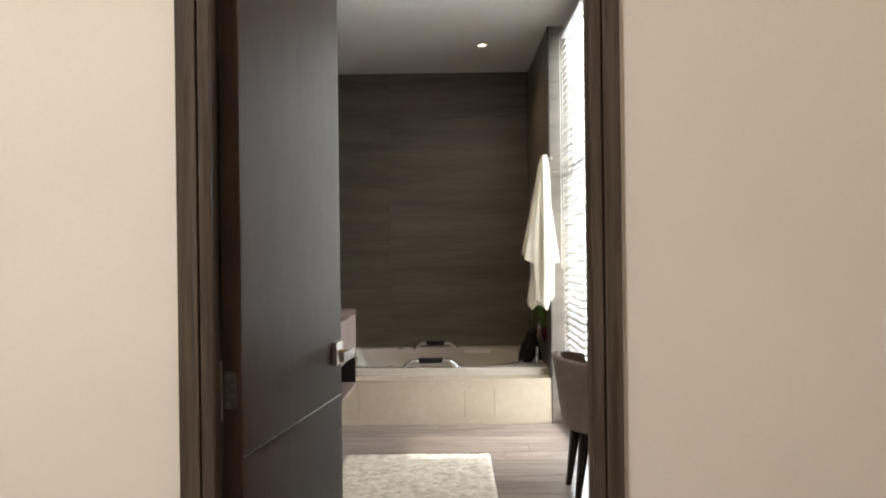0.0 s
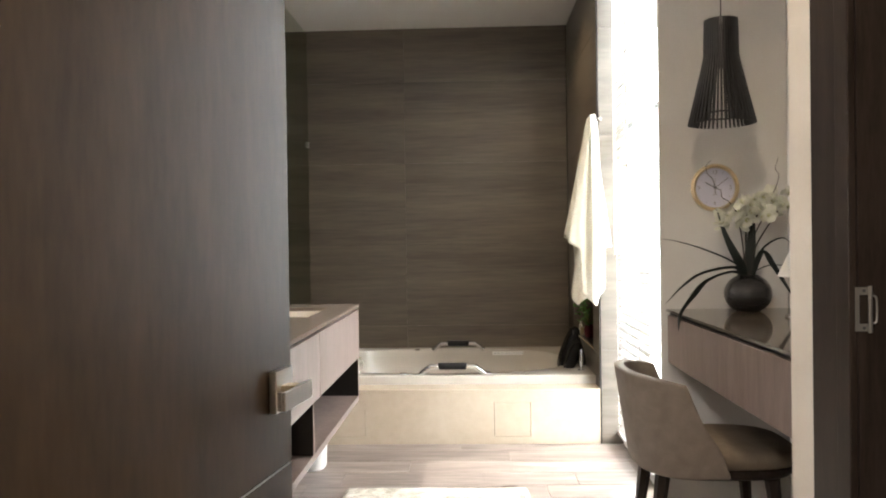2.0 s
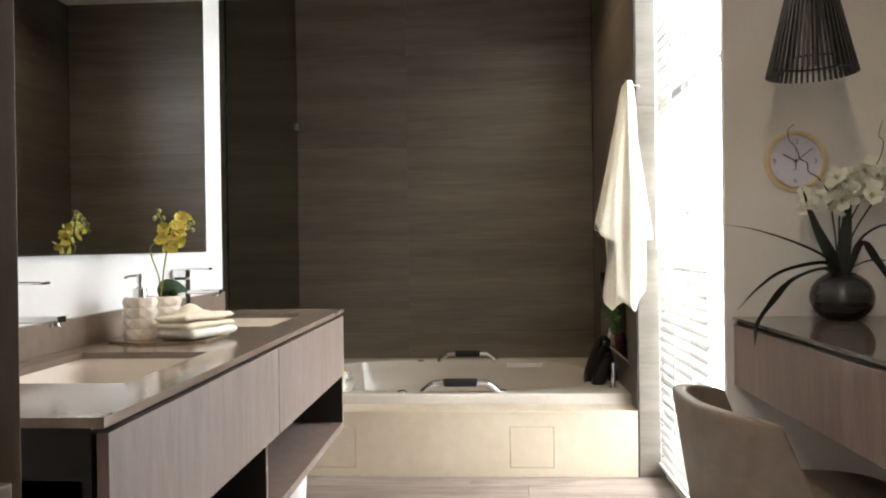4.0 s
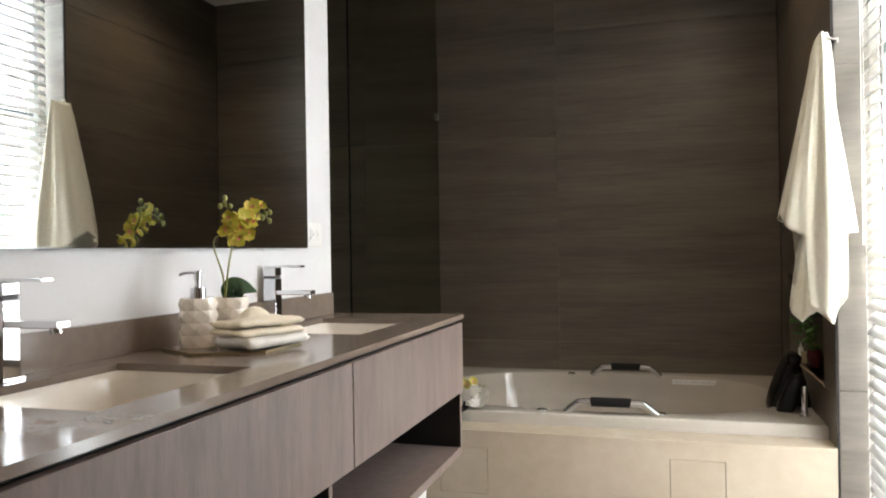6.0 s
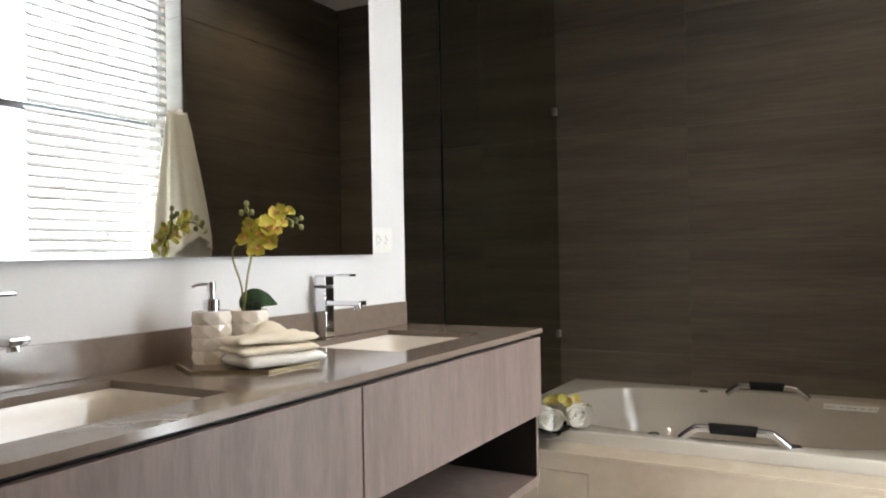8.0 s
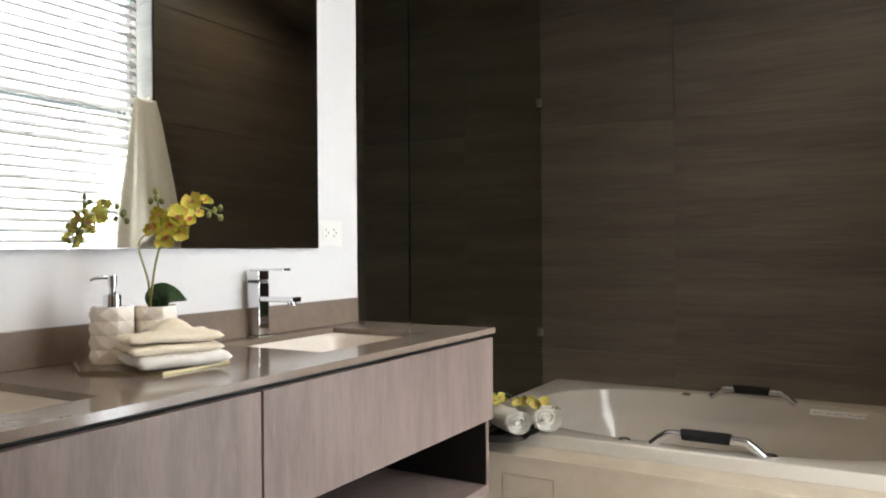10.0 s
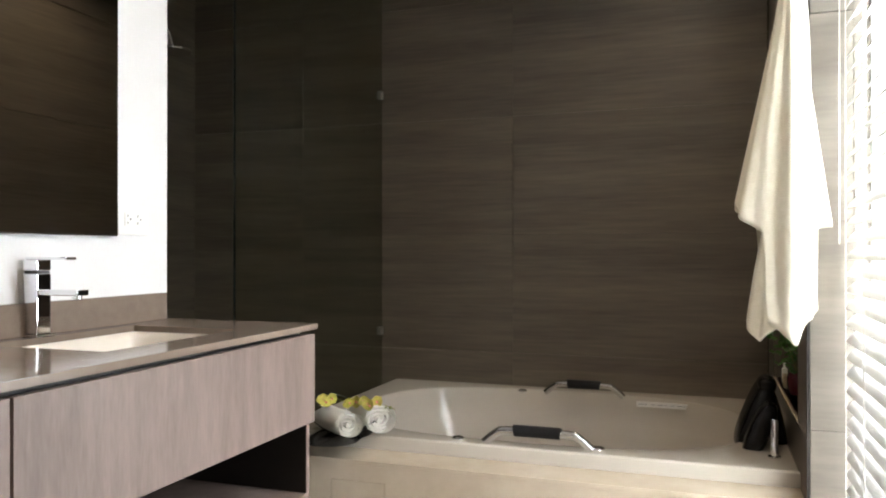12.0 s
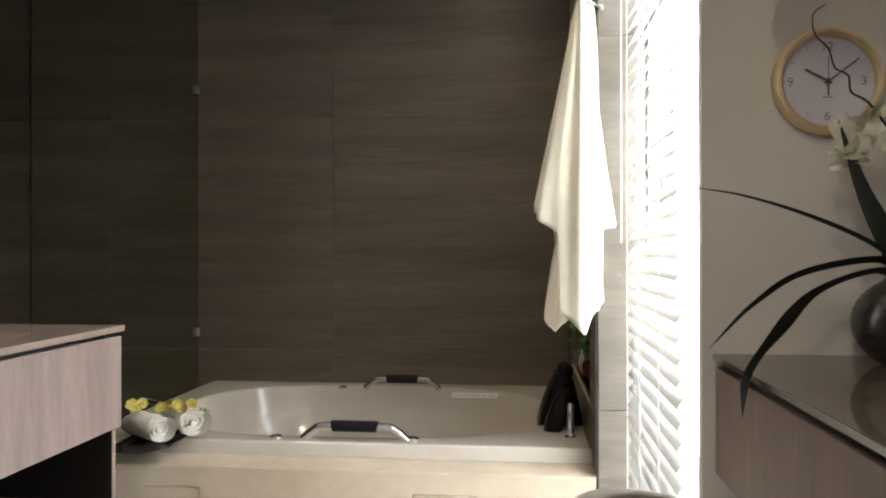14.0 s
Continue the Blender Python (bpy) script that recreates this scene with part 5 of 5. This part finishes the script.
# ---- chair ----
chair = thing("tub_chair", (0.95, 4.30, 0), "taupe upholstered tub chair with dark tapered legs facing the desk", "chair")
CY = 4.30


def shell(thick0, thick1, z_in):
    """The curved back: an arc from the near arm round the back to the far arm, leaning outwards."""
    bm = bmesh.new()
    nu, nv = 40, 12
    grids = []
    for off in (thick0, thick1):
        rows = []
        for j in range(nv + 1):
            v_ = j / nv
            row = []
            for i in range(nu + 1):
                u = i / nu * 2 - 1
                a = u * radians(105)
                # plan: rounded back, straight arms
                ex, ey = 0.235 - off, 0.262 - off
                lean = 0.055 * v_
                px_ = 0.955 - (ex + lean) * (math.copysign(abs(math.cos(a)) ** 0.75, math.cos(a)))
                if abs(u) > 0.80:
                    px_ += 0
                py_ = CY + (ey + lean * 0.25) * math.copysign(abs(math.sin(a)) ** 0.7, math.sin(a))
                # arms end earlier near the top
                cut = 1.0 - 0.24 * v_
                uu = u * cut
                a2 = uu * radians(100)
                px_ = 0.950 - (ex + lean) * math.copysign(abs(math.cos(a2)) ** 0.75, math.cos(a2))
                py_ = CY + (ey + lean * 0.25) * math.copysign(abs(math.sin(a2)) ** 0.7, math.sin(a2))
                zt = 0.362 + (0.363 - 0.03 * abs(u) ** 3) * v_
                row.append((px_, py_, zt))
            rows.append(row)
        grids.append(rows)
    vv = [[[bm.verts.new(p) for p in row] for row in rows] for rows in grids]
    for g_ in vv:
        for a, b in zip(g_, g_[1:]):
            for i in range(nu):
                bm.faces.new((a[i], a[i + 1], b[i + 1], b[i]))
    o_, i_ = vv
    for i in range(nu):
        bm.faces.new((o_[-1][i], o_[-1][i + 1], i_[-1][i + 1], i_[-1][i]))
        bm.faces.new((o_[0][i], i_[0][i], i_[0][i + 1], o_[0][i + 1]))
    for j in range(nv):
        for e in (0, nu):
            bm.faces.new((o_[j][e], o_[j + 1][e], i_[j + 1][e], i_[j][e]))
    bmesh.ops.recalc_face_normals(bm, faces=bm.faces[:])
    sharp = [e for e in bm.edges if len(e.link_faces) == 2 and e.calc_face_angle() > 1.0]
    bmesh.ops.bevel(bm, geom=sharp, offset=0.010, segments=3, affect="EDGES", profile=0.5)
    return bm


part("backrest", shell(0.0, 0.040, 0), M_FABRIC, chair, "taupe curved upholstered backrest", smooth=True, angle=75)


def slab_seat(z0, z1, grow, puff):
    bm = bmesh.new()
    n = 64
    rings = []
    for g_, z in ((-0.012, z0), (0.0, z0 + 0.012), (0.0, z1 - 0.018), (-0.012, z1 - 0.004), (-0.05, z1 + puff * 0.5), (-0.14, z1 + puff)):
        r = []
        for i in range(n):
            t = 2 * math.pi * i / n
            c, s2 = math.cos(t), math.sin(t)
            p = 3.2
            hx, hy = 0.285 + grow + g_, 0.235 + grow + g_
            r.append(bm.verts.new((1.020 + hx * math.copysign(abs(c) ** (2 / p), c), CY + hy * math.copysign(abs(s2) ** (2 / p), s2), z)))
        rings.append(r)
    for a, b in zip(rings, rings[1:]):
        for i in range(n):
            bm.faces.new((a[i], a[(i + 1) % n], b[(i + 1) % n], b[i]))
    bm.faces.new(rings[0][::-1]), bm.faces.new(rings[-1])
    return bm


part("seat", slab_seat(0.385, 0.450, 0.0, 0.008), M_SEAT, chair, "brown padded seat", smooth=True, angle=60)
part("seat_frame", slab_seat(0.345, 0.3845, -0.012, 0.0), M_LEG, chair, "dark wooden seat frame", smooth=True, angle=60)
for x, y, ox_, oy_ in ((0.80, 4.17, -0.045, -0.02), (0.80, 4.43, -0.045, 0.02), (1.19, 4.15, 0.03, -0.02), (1.19, 4.45, 0.03, 0.02)):
    part("leg", tube([(x, y, 0.344), (x + ox_, y + oy_, 0.0)], 0.028, 6, 0.55), M_LEG, chair, "dark tapered wooden leg")

# ---- white object below the vanity, recessed downlight ----
bm = lathe([(0.055, 0.0005), (0.070, 0.02), (0.078, 0.20), (0.075, 0.21), (0.068, 0.20)], 28)
bm.transform(Matrix.Translation((-0.77, 5.40, 0)))
single("waste_bin", bm, M_PLASTIC, "small white waste bin on the floor under the vanity", "waste bin", smooth=True)


def downlight(x, y):
    d_ = thing("ceiling_light", (x, y, CEIL), "small round recessed ceiling downlight, lit", "ceiling light", "downlights")
    bm = lathe([(0.026, CEIL - 0.004), (0.026, CEIL - 0.0045), (0.042, CEIL - 0.004), (0.043, CEIL)], 28, False)
    bm.transform(Matrix.Translation((x, y, 0)))
    part("trim_ring", bm, M_PLASTIC, d_, smooth=True)
    bm = lathe([(0.0, CEIL - 0.002), (0.026, CEIL - 0.002)], 24, False)
    bm.transform(Matrix.Translation((x, y, 0)))
    part("lens", bm, M_GLOW, d_, "glowing lens")


# the three assumed lights get unseen fittings too
for sx_, sy_, watts_ in SPOTS:
    downlight(sx_, sy_)
single("light_switch", box(0.957, 1.037, 1.793, 1.7995, 1.05, 1.17, 0.002), M_PLASTIC, "white light switch plate on the cream wall", "light switch")

# ---- tiles and planks ----
def pieces(parent, name, mats, spans, mesh_cache={}):
    """Boxes as pieces; alike sizes share one mesh."""
    for x0, x1, y0, y1, z0, z1 in spans:
        size = (round(x1 - x0, 3), round(y1 - y0, 3), round(z1 - z0, 3))
        key = (name, mats.name, size)
        if key not in mesh_cache:
            hx, hy, hz = (s_ / 2 for s_ in size)
            mesh_cache[key] = mesh_of(name, box(-hx, hx, -hy, hy, -hz, hz, 0.0008, segs=1), mats)
        p = new(name, mesh_cache[key])
        p.location = ((x0 + x1) / 2, (y0 + y1) / 2, (z0 + z1) / 2)
        p.parent = parent


TZS = [0.0, 0.56, 1.20, 1.84, 2.48, CEIL]
spans = []
for r in range(5):
    xs = [-2.47, -1.698, -0.418, 0.862 - 0.010]
    for a, b in zip(xs, xs[1:]):
        spans.append((a + 0.0003, b - 0.0003, BACK - 0.010, BACK - 0.0005, TZS[r] + 0.0006, TZS[r + 1] - 0.0006))
pieces(wall_north, "tile", M_TILE, spans)
side = bpy.data.objects["wall_tub_side"]
spans = []
for r in range(5):
    if r == 0:
        spans.append((RIGHT, RIGHT + 0.0075, 5.89, BACK - 0.011, 0.0, NZ0 - 0.009))
    elif r == 1:
        spans += [(RIGHT, RIGHT + 0.0075, 5.89, NY0, NZ0 - 0.008, 1.1995), (RIGHT, RIGHT + 0.0075, NY1, BACK - 0.011, NZ0 - 0.008, 1.1995), (RIGHT, RIGHT + 0.0075, NY0, NY1, NZ1, 1.1995)]
    else:
        spans.append((RIGHT, RIGHT + 0.0075, 5.89, BACK - 0.011, TZS[r] + 0.0008, TZS[r + 1] - 0.0008))
pieces(side, "tile", M_TILE, spans)
spans = [(RIGHT + 0.009, 0.985, 5.880, 5.8875, TZS[r] + 0.0008, TZS[r + 1] - 0.0008) for r in range(5)]
pieces(side, "tile", M_PILASTER, spans)
pieces(side, "tile", M_PILASTER, [(0.9855, 1.03, 5.8755, 5.8795, 0.05, 2.84)])
spans = []
W, LEN = 0.2045, 1.20
rows_known = {0: 0.02, 1: -0.25, 2: -0.577, 3: 0.46}
r = 0
y1 = 5.735
rnd = random.Random(2)
spans_rows = [(5.735, 5.879)]
while y1 > -2.0:
    spans_rows.append((y1 - W, y1))
    y1 -= W
for r, (a, b) in enumerate(spans_rows):
    off = {0: 0.02, 1: 0.30, 2: -0.25, 3: -0.577, 4: 0.46}.get(r, rnd.uniform(-0.6, 0.6))
    x = off - LEN * 3
    xa, xb = (LEFT, 1.55) if b > 1.95 else (-2.0, 2.0)
    while x < xb:
        p0, p1 = max(x, xa), min(x + LEN, xb)
        if p1 - p0 > 0.02:
            spans.append((p0 + 0.0016, p1 - 0.0016, a + 0.0013, b - 0.0013, -0.006, 0.0))
        x += LEN
pieces(floor, "plank", M_FLOOR, spans)
pieces(floor, "tile", M_TILE, [(-2.47 + 0.6 * i, -2.472 + 0.6 * (i + 1), 5.232 + 0.6 * j, 5.230 + 0.6 * (j + 1), -0.006, 0.0) for i in range(2) for j in range(3)])
